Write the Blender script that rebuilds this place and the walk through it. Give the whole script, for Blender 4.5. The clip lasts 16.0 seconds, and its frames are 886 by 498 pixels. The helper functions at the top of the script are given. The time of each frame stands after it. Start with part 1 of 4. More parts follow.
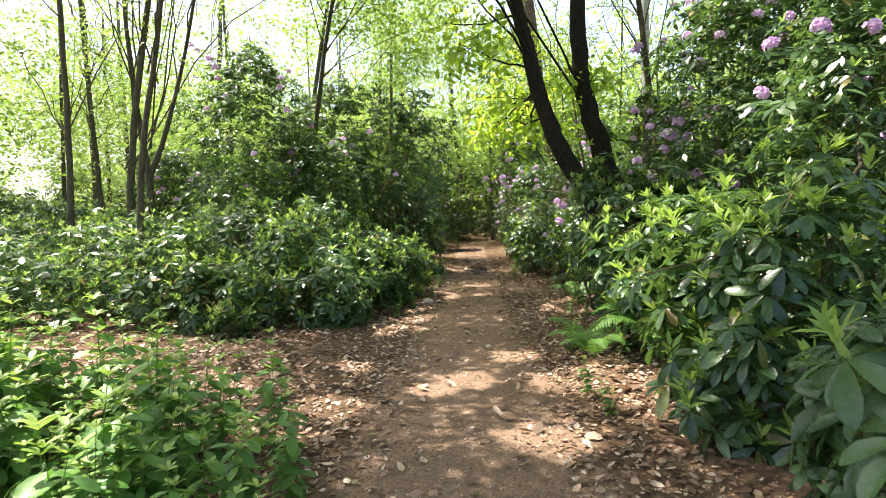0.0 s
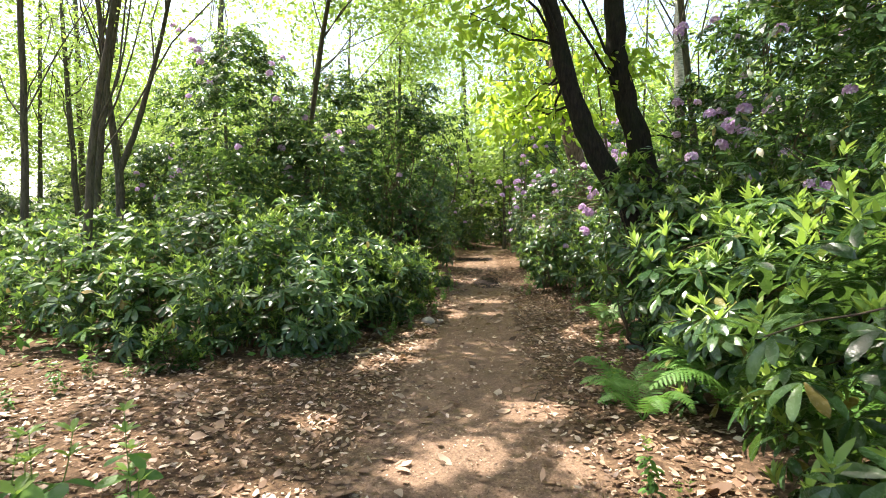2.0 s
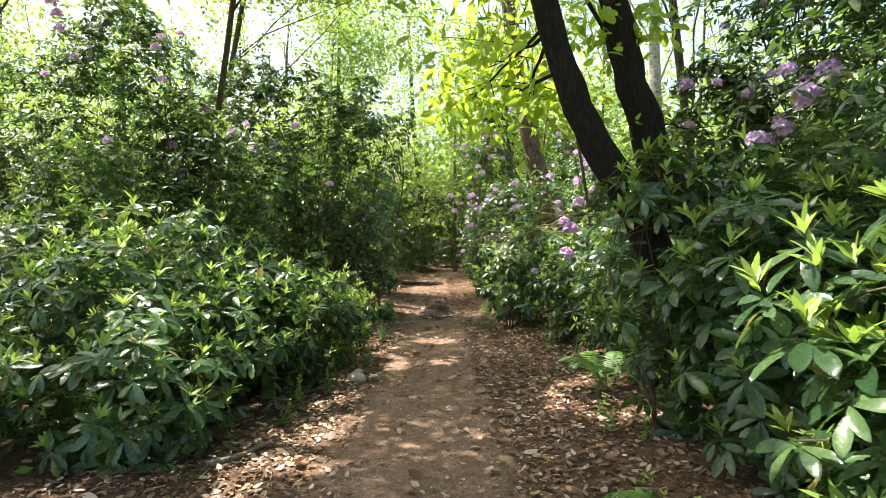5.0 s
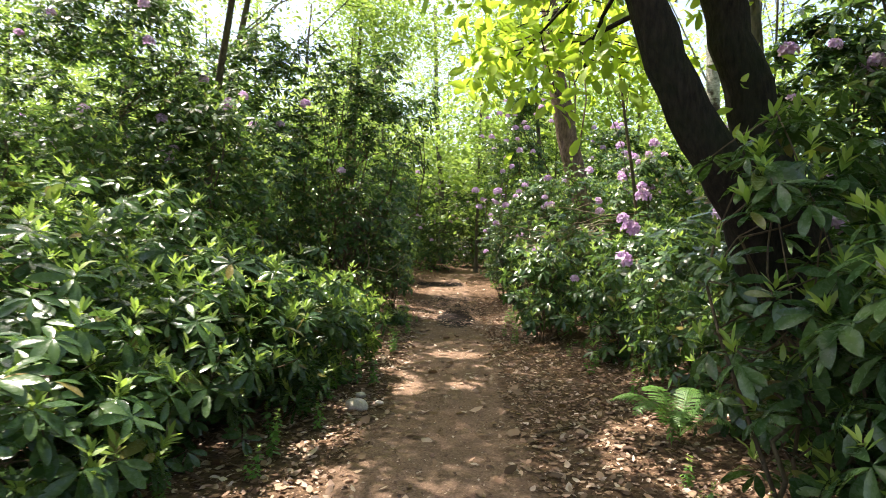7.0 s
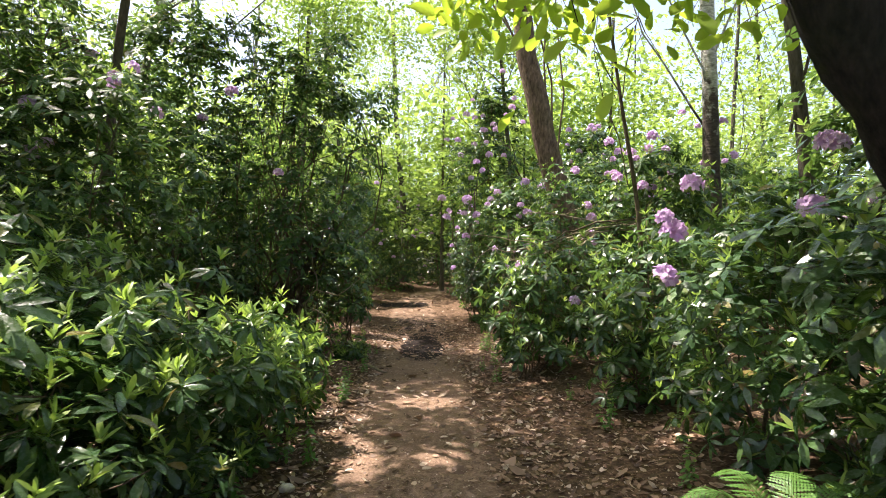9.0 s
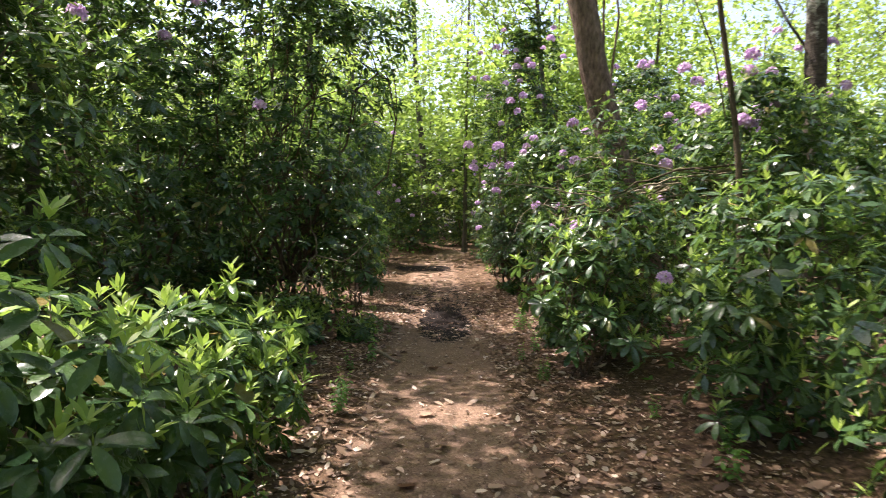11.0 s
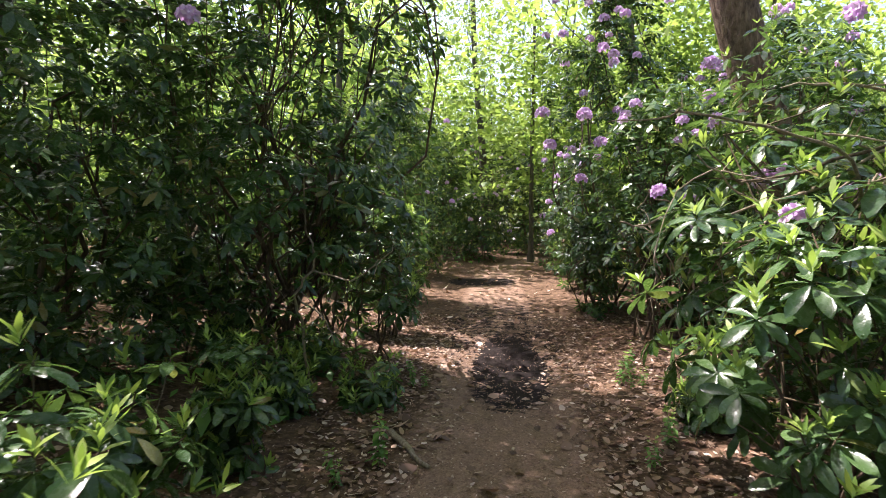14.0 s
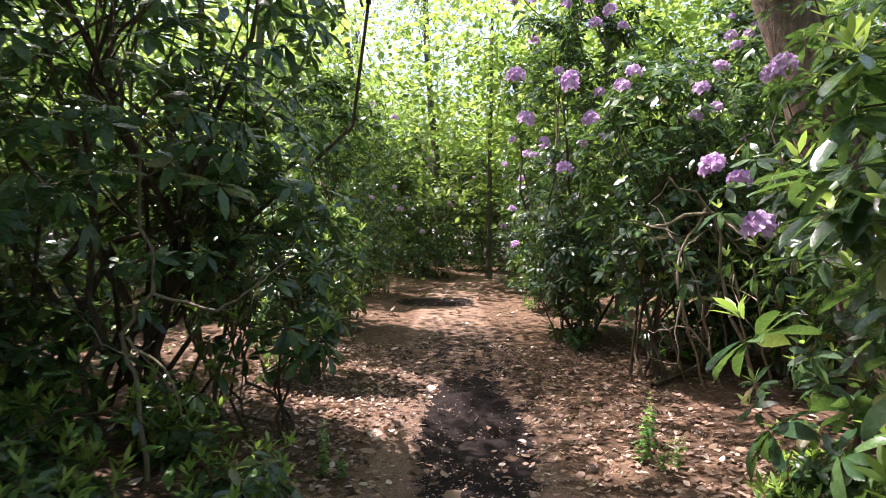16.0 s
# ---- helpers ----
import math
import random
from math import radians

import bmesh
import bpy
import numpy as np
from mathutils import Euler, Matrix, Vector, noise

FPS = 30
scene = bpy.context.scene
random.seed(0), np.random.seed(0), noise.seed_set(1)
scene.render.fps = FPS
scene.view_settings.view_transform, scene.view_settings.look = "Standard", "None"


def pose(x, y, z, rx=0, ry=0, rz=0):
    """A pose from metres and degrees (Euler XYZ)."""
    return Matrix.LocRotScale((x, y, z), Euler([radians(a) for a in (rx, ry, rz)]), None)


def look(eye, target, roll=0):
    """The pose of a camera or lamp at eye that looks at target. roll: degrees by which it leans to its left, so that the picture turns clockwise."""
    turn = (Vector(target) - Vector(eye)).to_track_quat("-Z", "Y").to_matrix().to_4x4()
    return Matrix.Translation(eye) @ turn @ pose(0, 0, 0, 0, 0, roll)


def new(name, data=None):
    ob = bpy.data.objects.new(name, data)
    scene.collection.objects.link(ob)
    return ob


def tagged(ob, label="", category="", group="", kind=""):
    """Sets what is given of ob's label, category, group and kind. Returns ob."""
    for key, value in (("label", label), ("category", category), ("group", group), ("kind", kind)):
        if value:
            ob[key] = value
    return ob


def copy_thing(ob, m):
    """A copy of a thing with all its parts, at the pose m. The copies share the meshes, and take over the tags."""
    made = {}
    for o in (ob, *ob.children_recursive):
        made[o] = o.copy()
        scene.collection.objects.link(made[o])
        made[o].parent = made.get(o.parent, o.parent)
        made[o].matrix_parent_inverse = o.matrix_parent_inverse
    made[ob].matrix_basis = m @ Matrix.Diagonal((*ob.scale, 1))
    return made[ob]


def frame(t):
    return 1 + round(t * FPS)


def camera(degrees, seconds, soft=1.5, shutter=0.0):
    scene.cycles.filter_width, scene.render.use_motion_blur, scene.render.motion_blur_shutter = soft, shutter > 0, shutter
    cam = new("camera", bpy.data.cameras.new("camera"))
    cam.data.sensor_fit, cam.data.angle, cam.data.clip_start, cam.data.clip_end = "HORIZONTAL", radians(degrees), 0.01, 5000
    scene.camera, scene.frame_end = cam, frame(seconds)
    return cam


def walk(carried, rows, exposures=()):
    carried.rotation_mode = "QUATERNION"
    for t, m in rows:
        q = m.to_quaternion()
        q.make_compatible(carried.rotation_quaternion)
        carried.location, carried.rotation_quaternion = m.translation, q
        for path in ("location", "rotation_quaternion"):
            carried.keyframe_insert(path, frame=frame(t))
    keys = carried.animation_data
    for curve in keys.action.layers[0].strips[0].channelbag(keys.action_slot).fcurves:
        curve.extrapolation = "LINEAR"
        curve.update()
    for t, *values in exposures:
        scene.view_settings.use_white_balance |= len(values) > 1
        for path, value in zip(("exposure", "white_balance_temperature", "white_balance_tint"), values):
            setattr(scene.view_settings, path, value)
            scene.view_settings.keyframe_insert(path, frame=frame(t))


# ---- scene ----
cam = camera(76.7, 16.0, soft=0.65, shutter=0.25)
PATH = [
    (0, (1.491, 0.147, 1.569), (1.355, 2.141, 1.494), -1.8),
    (0.5, (1.481, 0.59, 1.558), (1.346, 2.585, 1.514), -1.4),
    (1, (1.422, 1.035, 1.568), (1.423, 3.035, 1.53), -0.8),
    (1.5, (1.488, 1.489, 1.584), (1.341, 3.482, 1.509), -1.0),
    (2, (1.488, 1.848, 1.582), (1.314, 3.84, 1.532), -0.5),
    (2.5, (1.409, 2.304, 1.6), (1.356, 4.303, 1.587), -0.3),
    (3, (1.419, 2.767, 1.576), (1.325, 4.763, 1.498), -0.7),
    (3.5, (1.456, 3.196, 1.611), (1.295, 5.189, 1.596), -1.0),
    (4, (1.399, 3.674, 1.613), (1.394, 5.674, 1.635), -0.9),
    (4.2, (1.408, 3.83, 1.603), (1.434, 5.83, 1.628), -0.8),
    (6.3, (1.466, 5.511, 1.67), (1.317, 7.505, 1.687), 1.3),
    (6.5, (1.445, 5.606, 1.68), (1.259, 7.597, 1.72), 1.3),
    (7, (1.363, 5.982, 1.628), (1.304, 7.981, 1.646), 1.6),
    (7.5, (1.3, 6.486, 1.604), (1.352, 8.485, 1.593), 1.6),
    (8, (1.332, 6.976, 1.616), (1.288, 8.976, 1.616), 0.3),
    (8.5, (1.316, 7.424, 1.608), (1.319, 9.423, 1.664), 0.3),
    (8.7, (1.315, 7.631, 1.648), (1.373, 9.628, 1.731), 0.0),
    (10.8, (1.262, 9.747, 1.664), (1.358, 11.744, 1.611), 0.8),
    (11, (1.272, 9.96, 1.694), (1.272, 11.959, 1.627), 0.5),
    (11.5, (1.327, 10.415, 1.692), (1.235, 12.413, 1.683), 0.3),
    (12, (1.285, 10.912, 1.702), (1.287, 12.912, 1.731), 0.2),
    (12.5, (1.341, 11.426, 1.682), (1.214, 13.421, 1.623), 0.5),
    (13, (1.365, 11.93, 1.631), (1.21, 13.924, 1.629), 0.7),
    (13.5, (1.264, 12.47, 1.66), (1.208, 14.469, 1.66), 0.9),
    (14, (1.26, 13.098, 1.634), (1.038, 15.086, 1.594), 0.3),
    (14.5, (1.225, 13.584, 1.595), (1.015, 15.573, 1.57), 0.4),
    (15, (1.165, 14.144, 1.575), (1.147, 16.143, 1.592), 0.5),
    (15.5, (1.2, 14.729, 1.574), (1.05, 16.723, 1.568), 0.1),
    (16, (1.188, 15.254, 1.538), (1.13, 17.253, 1.56), 0.3),
]
walk(cam, [(t, look(eye, target, roll)) for t, eye, target, roll in PATH], [(0.0, 1.72, 6850, 9), (4.0, 1.76, 6750, 11), (7.0, 1.66, 6900, 13), (11.0, 1.56, 6600, 21), (13.0, 1.62, 6450, 23), (16.0, 1.74, 6250, 26)])

# ---- world, sun, exposure ----
SUN_DIR = Vector((-0.42, 0.22, 1.0)).normalized()
world = bpy.data.worlds.new("world")
scene.world = world
world.use_nodes = True
wn = world.node_tree
sky = wn.nodes.new("ShaderNodeTexSky")
sky.sky_type, sky.sun_disc = "NISHITA", False
sky.sun_elevation = math.asin(SUN_DIR.z)
sky.sun_rotation = math.atan2(SUN_DIR.x, SUN_DIR.y)
sky.air_density, sky.dust_density, sky.ozone_density = 1.0, 3.0, 1.0
wn.links.new(sky.outputs[0], wn.nodes["Background"].inputs[0])
wn.nodes["Background"].inputs[1].default_value = 0.15
sun = new("sun", bpy.data.lights.new("sun", "SUN"))
sun.data.energy, sun.data.angle, sun.data.color = 5.0, radians(0.55), (1.0, 0.95, 0.86)
sun.matrix_world = look(SUN_DIR * 60, (0, 0, 0))

# ---- materials ----
def mat(name):
    m = bpy.data.materials.new(name)
    m.use_nodes = True
    nt = m.node_tree
    return m, nt, nt.nodes["Principled BSDF"], nt.nodes["Material Output"]


def ramp(nt, source, stops):
    r = nt.nodes.new("ShaderNodeValToRGB")
    while len(r.color_ramp.elements) < len(stops):
        r.color_ramp.elements.new(0.5)
    for e, (p, c) in zip(r.color_ramp.elements, stops):
        e.position, e.color = p, (*c, 1)
    nt.links.new(source, r.inputs[0])
    return r


def noise_tex(nt, scale, detail=4, rough=0.6, vec=None):
    n = nt.nodes.new("ShaderNodeTexNoise")
    n.inputs["Scale"].default_value, n.inputs["Detail"].default_value, n.inputs["Roughness"].default_value = scale, detail, rough
    if vec is None:
        vec = nt.nodes.new("ShaderNodeNewGeometry").outputs["Position"]
    nt.links.new(vec, n.inputs["Vector"])
    return n


def mixc(nt, fac, a, b, blend="MIX"):
    m = nt.nodes.new("ShaderNodeMix")
    m.data_type, m.blend_type = "RGBA", blend
    for v, sock in ((fac, m.inputs[0]), (a, m.inputs[6]), (b, m.inputs[7])):
        if isinstance(v, (int, float)):
            sock.default_value = v
        elif isinstance(v, tuple):
            sock.default_value = (*v, 1)
        else:
            nt.links.new(v, sock)
    return m.outputs[2]


def bump(nt, bsdf, height, strength, distance):
    b = nt.nodes.new("ShaderNodeBump")
    b.inputs["Strength"].default_value, b.inputs["Distance"].default_value = strength, distance
    nt.links.new(height, b.inputs["Height"])
    nt.links.new(b.outputs[0], bsdf.inputs["Normal"])


def leaf_material(name, stops, through_colour, through_part, rough):
    """A leaf: a coloured, slightly glossy face with light shining through the blade; each blade has its own tone."""
    m, nt, bsdf, out = mat(name)
    geo = nt.nodes.new("ShaderNodeNewGeometry")
    info = nt.nodes.new("ShaderNodeObjectInfo")
    add = nt.nodes.new("ShaderNodeMath")
    nt.links.new(geo.outputs["Random Per Island"], add.inputs[0])
    nt.links.new(info.outputs["Random"], add.inputs[1])
    part_of = nt.nodes.new("ShaderNodeMath")
    part_of.operation = "FRACT"
    nt.links.new(add.outputs[0], part_of.inputs[0])
    tone = ramp(nt, part_of.outputs[0], stops)
    n = noise_tex(nt, 35, 3)
    col = mixc(nt, 0.35, tone.outputs[0], ramp(nt, n.outputs[0], [(0.3, (0.55, 0.55, 0.55)), (0.7, (1, 1, 1))]).outputs[0], "MULTIPLY")
    nt.links.new(col, bsdf.inputs["Base Color"])
    rr = ramp(nt, n.outputs[0], [(0.3, (rough - 0.08,) * 3), (0.7, (rough + 0.15,) * 3)])
    nt.links.new(rr.outputs[0], bsdf.inputs["Roughness"])
    bump(nt, bsdf, n.outputs[0], 0.25, 0.01)
    tl = nt.nodes.new("ShaderNodeBsdfTranslucent")
    nt.links.new(mixc(nt, 0.5, through_colour, tone.outputs[0]), tl.inputs[0])
    mx = nt.nodes.new("ShaderNodeMixShader")
    mx.inputs[0].default_value = through_part
    nt.links.new(bsdf.outputs[0], mx.inputs[1])
    nt.links.new(tl.outputs[0], mx.inputs[2])
    nt.links.new(mx.outputs[0], out.inputs[0])
    return m


def bark_material(name, dark, light, scale, stretch=0.25, depth=0.02, foot=0.0):
    """foot: height up to which an old birch keeps dark, rough bark, in ragged patches."""
    m, nt, bsdf, out = mat(name)
    geo = nt.nodes.new("ShaderNodeNewGeometry")
    mp = nt.nodes.new("ShaderNodeMapping")
    mp.inputs["Scale"].default_value = (1, 1, stretch)
    nt.links.new(geo.outputs["Position"], mp.inputs[0])
    n = noise_tex(nt, scale, 6, 0.65, mp.outputs[0])
    big = noise_tex(nt, 1.7, 3)
    col = ramp(nt, n.outputs[0], [(0.32, dark), (0.68, light)])
    moss = ramp(nt, big.outputs[0], [(0.45, (0, 0, 0)), (0.75, (0.5, 0.5, 0.5))])
    c = mixc(nt, moss.outputs[0], col.outputs[0], (dark[0] * 1.1, dark[1] * 1.5 + 0.01, dark[2] * 0.9))
    if foot:
        xyz = nt.nodes.new("ShaderNodeSeparateXYZ")
        nt.links.new(geo.outputs["Position"], xyz.inputs[0])
        ragged = noise_tex(nt, 4.5, 4)
        level = nt.nodes.new("ShaderNodeMath")
        level.operation = "MULTIPLY_ADD"
        nt.links.new(ragged.outputs[0], level.inputs[0])
        level.inputs[1].default_value = 4.0
        nt.links.new(xyz.outputs[2], level.inputs[2])
        share = nt.nodes.new("ShaderNodeMapRange")
        share.inputs[1].default_value, share.inputs[2].default_value = foot + 1.6, foot + 2.2
        nt.links.new(level.outputs[0], share.inputs[0])
        c = mixc(nt, share.outputs[0], ramp(nt, n.outputs[0], [(0.3, (0.025, 0.02, 0.017)), (0.7, (0.10, 0.08, 0.065))]).outputs[0], c)
    nt.links.new(c, bsdf.inputs["Base Color"])
    bsdf.inputs["Roughness"].default_value = 0.9
    bsdf.inputs["Specular IOR Level"].default_value = 0.15
    bump(nt, bsdf, n.outputs[0], 0.9, depth)
    return m


M_OLD = leaf_material("rhododendron_leaf", [(0.0, (0.022, 0.056, 0.022)), (0.45, (0.046, 0.096, 0.036)), (0.95, (0.092, 0.160, 0.054)), (1.0, (0.24, 0.17, 0.055))], (0.20, 0.36, 0.05), 0.27, 0.22)
M_YOUNG = leaf_material("young_leaf", [(0.0, (0.16, 0.28, 0.05)), (0.6, (0.24, 0.36, 0.07)), (1.0, (0.34, 0.43, 0.10))], (0.42, 0.60, 0.08), 0.40, 0.42)
M_CANOPY = leaf_material("canopy_leaf", [(0.0, (0.11, 0.20, 0.045)), (0.5, (0.20, 0.31, 0.07)), (1.0, (0.31, 0.39, 0.10))], (0.44, 0.61, 0.10), 0.48, 0.45)
M_SPRAY = leaf_material("spray_leaf", [(0.0, (0.22, 0.36, 0.05)), (0.6, (0.32, 0.46, 0.06)), (1.0, (0.42, 0.52, 0.09))], (0.62, 0.80, 0.06), 0.58, 0.42)
M_HERB = leaf_material("herb_leaf", [(0.0, (0.055, 0.15, 0.03)), (0.6, (0.10, 0.23, 0.045)), (1.0, (0.17, 0.30, 0.06))], (0.22, 0.46, 0.04), 0.34, 0.45)
M_FERN = leaf_material("fern_leaf", [(0.0, (0.08, 0.19, 0.04)), (1.0, (0.14, 0.28, 0.06))], (0.24, 0.48, 0.05), 0.34, 0.45)
M_PETAL = leaf_material("petal", [(0.0, (0.50, 0.27, 0.56)), (0.5, (0.68, 0.46, 0.72)), (1.0, (0.84, 0.70, 0.84))], (0.80, 0.50, 0.84), 0.35, 0.5)
M_DEAD = leaf_material("dead_leaf", [(0.0, (0.060, 0.030, 0.018)), (0.35, (0.20, 0.115, 0.070)), (0.75, (0.37, 0.24, 0.16)), (1.0, (0.62, 0.50, 0.40))], (0.40, 0.22, 0.10), 0.15, 0.6)
M_STEM = bark_material("stem_bark", (0.045, 0.032, 0.022), (0.17, 0.125, 0.085), 40)
M_PALE = bark_material("pale_twig_bark", (0.16, 0.12, 0.085), (0.38, 0.31, 0.23), 45)
M_GREENSTEM = bark_material("green_stem", (0.10, 0.18, 0.04), (0.18, 0.28, 0.07), 40)
# near-black: the shade of a trunk against the light is in this colour
M_BACKLIT_BARK = bark_material("backlit_bark", (0.007, 0.006, 0.005), (0.030, 0.024, 0.019), 30)
M_GREYBARK = bark_material("grey_bark", (0.045, 0.038, 0.028), (0.14, 0.12, 0.09), 26)
M_PINE = bark_material("pine_bark", (0.05, 0.032, 0.024), (0.24, 0.165, 0.125), 16, 0.35, 0.05)
M_BIRCH = bark_material("birch_bark", (0.16, 0.15, 0.13), (0.62, 0.60, 0.55), 9, 3.0, foot=5.2)


def stone_material():
    m, nt, bsdf, out = mat("pale_stone")
    n, big = noise_tex(nt, 38, 6, 0.7), noise_tex(nt, 9, 3)
    col = ramp(nt, n.outputs[0], [(0.3, (0.42, 0.34, 0.29)), (0.55, (0.64, 0.55, 0.49)), (0.75, (0.78, 0.70, 0.64))])
    c = mixc(nt, ramp(nt, big.outputs[0], [(0.5, (0, 0, 0)), (0.75, (0.6, 0.6, 0.6))]).outputs[0], col.outputs[0], (0.16, 0.12, 0.085))
    nt.links.new(c, bsdf.inputs["Base Color"])
    bsdf.inputs["Roughness"].default_value = 0.85
    bump(nt, bsdf, n.outputs[0], 0.6, 0.02)
    return m


M_STONE = stone_material()


def ground_material():
    m, nt, bsdf, out = mat("forest_floor")
    worn = nt.nodes.new("ShaderNodeAttribute")
    worn.attribute_name = "worn"
    damp = nt.nodes.new("ShaderNodeAttribute")
    damp.attribute_name = "damp"
    fine, mid, big = noise_tex(nt, 60, 5, 0.7), noise_tex(nt, 14, 5, 0.65), noise_tex(nt, 1.3, 4)
    crumbs = nt.nodes.new("ShaderNodeTexVoronoi")
    crumbs.inputs["Scale"].default_value = 45
    nt.links.new(nt.nodes.new("ShaderNodeNewGeometry").outputs["Position"], crumbs.inputs["Vector"])
    litter = ramp(nt, mid.outputs[0], [(0.25, (0.052, 0.033, 0.023)), (0.5, (0.135, 0.088, 0.060)), (0.75, (0.26, 0.175, 0.118))])
    litter = mixc(nt, 0.5, litter.outputs[0], ramp(nt, crumbs.outputs["Color"], [(0.1, (0.35, 0.33, 0.30)), (0.9, (1.25, 1.15, 1.0))]).outputs[0], "MULTIPLY")
    soil = ramp(nt, fine.outputs[0], [(0.25, (0.125, 0.082, 0.060)), (0.5, (0.26, 0.176, 0.130)), (0.8, (0.40, 0.29, 0.224))])
    soil = mixc(nt, 0.55, soil.outputs[0], ramp(nt, big.outputs[0], [(0.3, (0.7, 0.7, 0.7)), (0.7, (1.1, 1.07, 1.03))]).outputs[0], "MULTIPLY")
    soil = mixc(nt, 0.6, soil, ramp(nt, crumbs.outputs["Color"], [(0.1, (0.62, 0.60, 0.57)), (0.85, (1.25, 1.2, 1.12))]).outputs[0], "MULTIPLY")
    edge = nt.nodes.new("ShaderNodeMath")
    edge.operation = "MULTIPLY_ADD"
    nt.links.new(mid.outputs[0], edge.inputs[0])
    edge.inputs[1].default_value = 0.7
    nt.links.new(worn.outputs["Fac"], edge.inputs[2])
    mask = ramp(nt, edge.outputs[0], [(0.62, (0, 0, 0)), (1.0, (1, 1, 1))])
    col = mixc(nt, mask.outputs[0], litter, soil)
    edge2 = nt.nodes.new("ShaderNodeMath")
    edge2.operation = "MULTIPLY_ADD"
    nt.links.new(noise_tex(nt, 6.5, 6, 0.78).outputs[0], edge2.inputs[0])
    edge2.inputs[1].default_value = 1.1
    nt.links.new(damp.outputs["Fac"], edge2.inputs[2])
    dmask = ramp(nt, edge2.outputs[0], [(0.80, (0, 0, 0)), (1.0, (0.45, 0.45, 0.45)), (1.5, (1, 1, 1))])
    col = mixc(nt, dmask.outputs[0], col, ramp(nt, fine.outputs[0], [(0.3, (0.008, 0.0065, 0.006)), (0.55, (0.026, 0.020, 0.018)), (0.75, (0.07, 0.052, 0.044))]).outputs[0])
    nt.links.new(col, bsdf.inputs["Base Color"])
    bsdf.inputs["Roughness"].default_value = 0.95
    bsdf.inputs["Specular IOR Level"].default_value = 0.08
    hsum = nt.nodes.new("ShaderNodeMath")
    nt.links.new(fine.outputs[0], hsum.inputs[0])
    nt.links.new(mid.outputs[0], hsum.inputs[1])
    bump(nt, bsdf, hsum.outputs[0], 0.8, 0.03)
    return m


M_GROUND = ground_material()

# ---- mesh helpers ----
def unit(a):
    return a / np.maximum(np.linalg.norm(a, axis=-1, keepdims=True), 1e-9)


def mesh_from(name, verts, tris, material, smooth=True):
    me = bpy.data.meshes.new(name)
    verts, tris = np.asarray(verts, np.float32), np.asarray(tris, np.int32)
    me.vertices.add(len(verts))
    me.vertices.foreach_set("co", verts.ravel())
    me.loops.add(tris.size)
    me.loops.foreach_set("vertex_index", tris.ravel())
    me.polygons.add(len(tris))
    me.polygons.foreach_set("loop_start", np.arange(0, tris.size, 3, dtype=np.int32))
    me.polygons.foreach_set("use_smooth", np.full(len(tris), smooth))
    me.update(calc_edges=True)
    me.materials.append(material)
    return me


def part(name, me, parent, label="", kind=""):
    ob = new(name, me)
    ob.parent = parent
    return tagged(ob, label, "", "", kind)


def thing(name, x, y, z, label, category, group="", kind=""):
    ob = new(name)
    ob.empty_display_size = 0.1
    ob.location = (x, y, z)
    return tagged(ob, label, category, group, kind)


BLADES = {
    # rows of (share of length, half width, number of verts)
    0: [(0.0, 0.0), (0.5, 1.0), (1.0, 0.0)],
    1: [(0.0, 0.0), (0.40, 1.0), (0.76, 0.72), (1.0, 0.0)],
    2: [(0.0, 0.0), (0.32, 0.74), (0.68, 1.0), (0.90, 0.62), (1.0, 0.0)],
}


def blades(base, axis, up, length, width, droop, lod, fold=0.25):
    """Leaf blades: base points, directions, upper sides, lengths, half widths and how far the tip bends down."""
    n = len(base)
    side = unit(np.cross(axis, up))
    nrm = np.cross(side, axis)
    cols = []
    tris = []
    idx = 0
    rows = BLADES[lod]
    prev = None
    for k, (s, w) in enumerate(rows):
        mid = base + axis * (s * length)[:, None] - nrm * (droop * length * s * s)[:, None]
        if w == 0.0:
            cols.append(mid[:, None])
            ids = [idx]
        elif lod == 2:
            off = side * (width * w)[:, None]
            lift = nrm * (width * w * fold)[:, None]
            cols.append(np.stack([mid - off + lift, mid, mid + off + lift], 1))
            ids = [idx, idx + 1, idx + 2]
        else:
            off = side * (width * w)[:, None]
            cols.append(np.stack([mid - off, mid + off], 1))
            ids = [idx, idx + 1]
        idx += len(ids)
        if prev is not None:
            if len(prev) == 1 and len(ids) > 1:
                tris += [(prev[0], b, a) for a, b in zip(ids, ids[1:])]
            elif len(ids) == 1:
                tris += [(a, b, ids[0]) for a, b in zip(prev, prev[1:])]
            else:
                for a, b, c, d in zip(prev, prev[1:], ids, ids[1:]):
                    tris += [(a, b, d), (a, d, c)]
        prev = ids
    v = np.concatenate(cols, 1)
    t = np.asarray(tris)[None] + (np.arange(n) * idx)[:, None, None]
    return v.reshape(-1, 3), t.reshape(-1, 3)


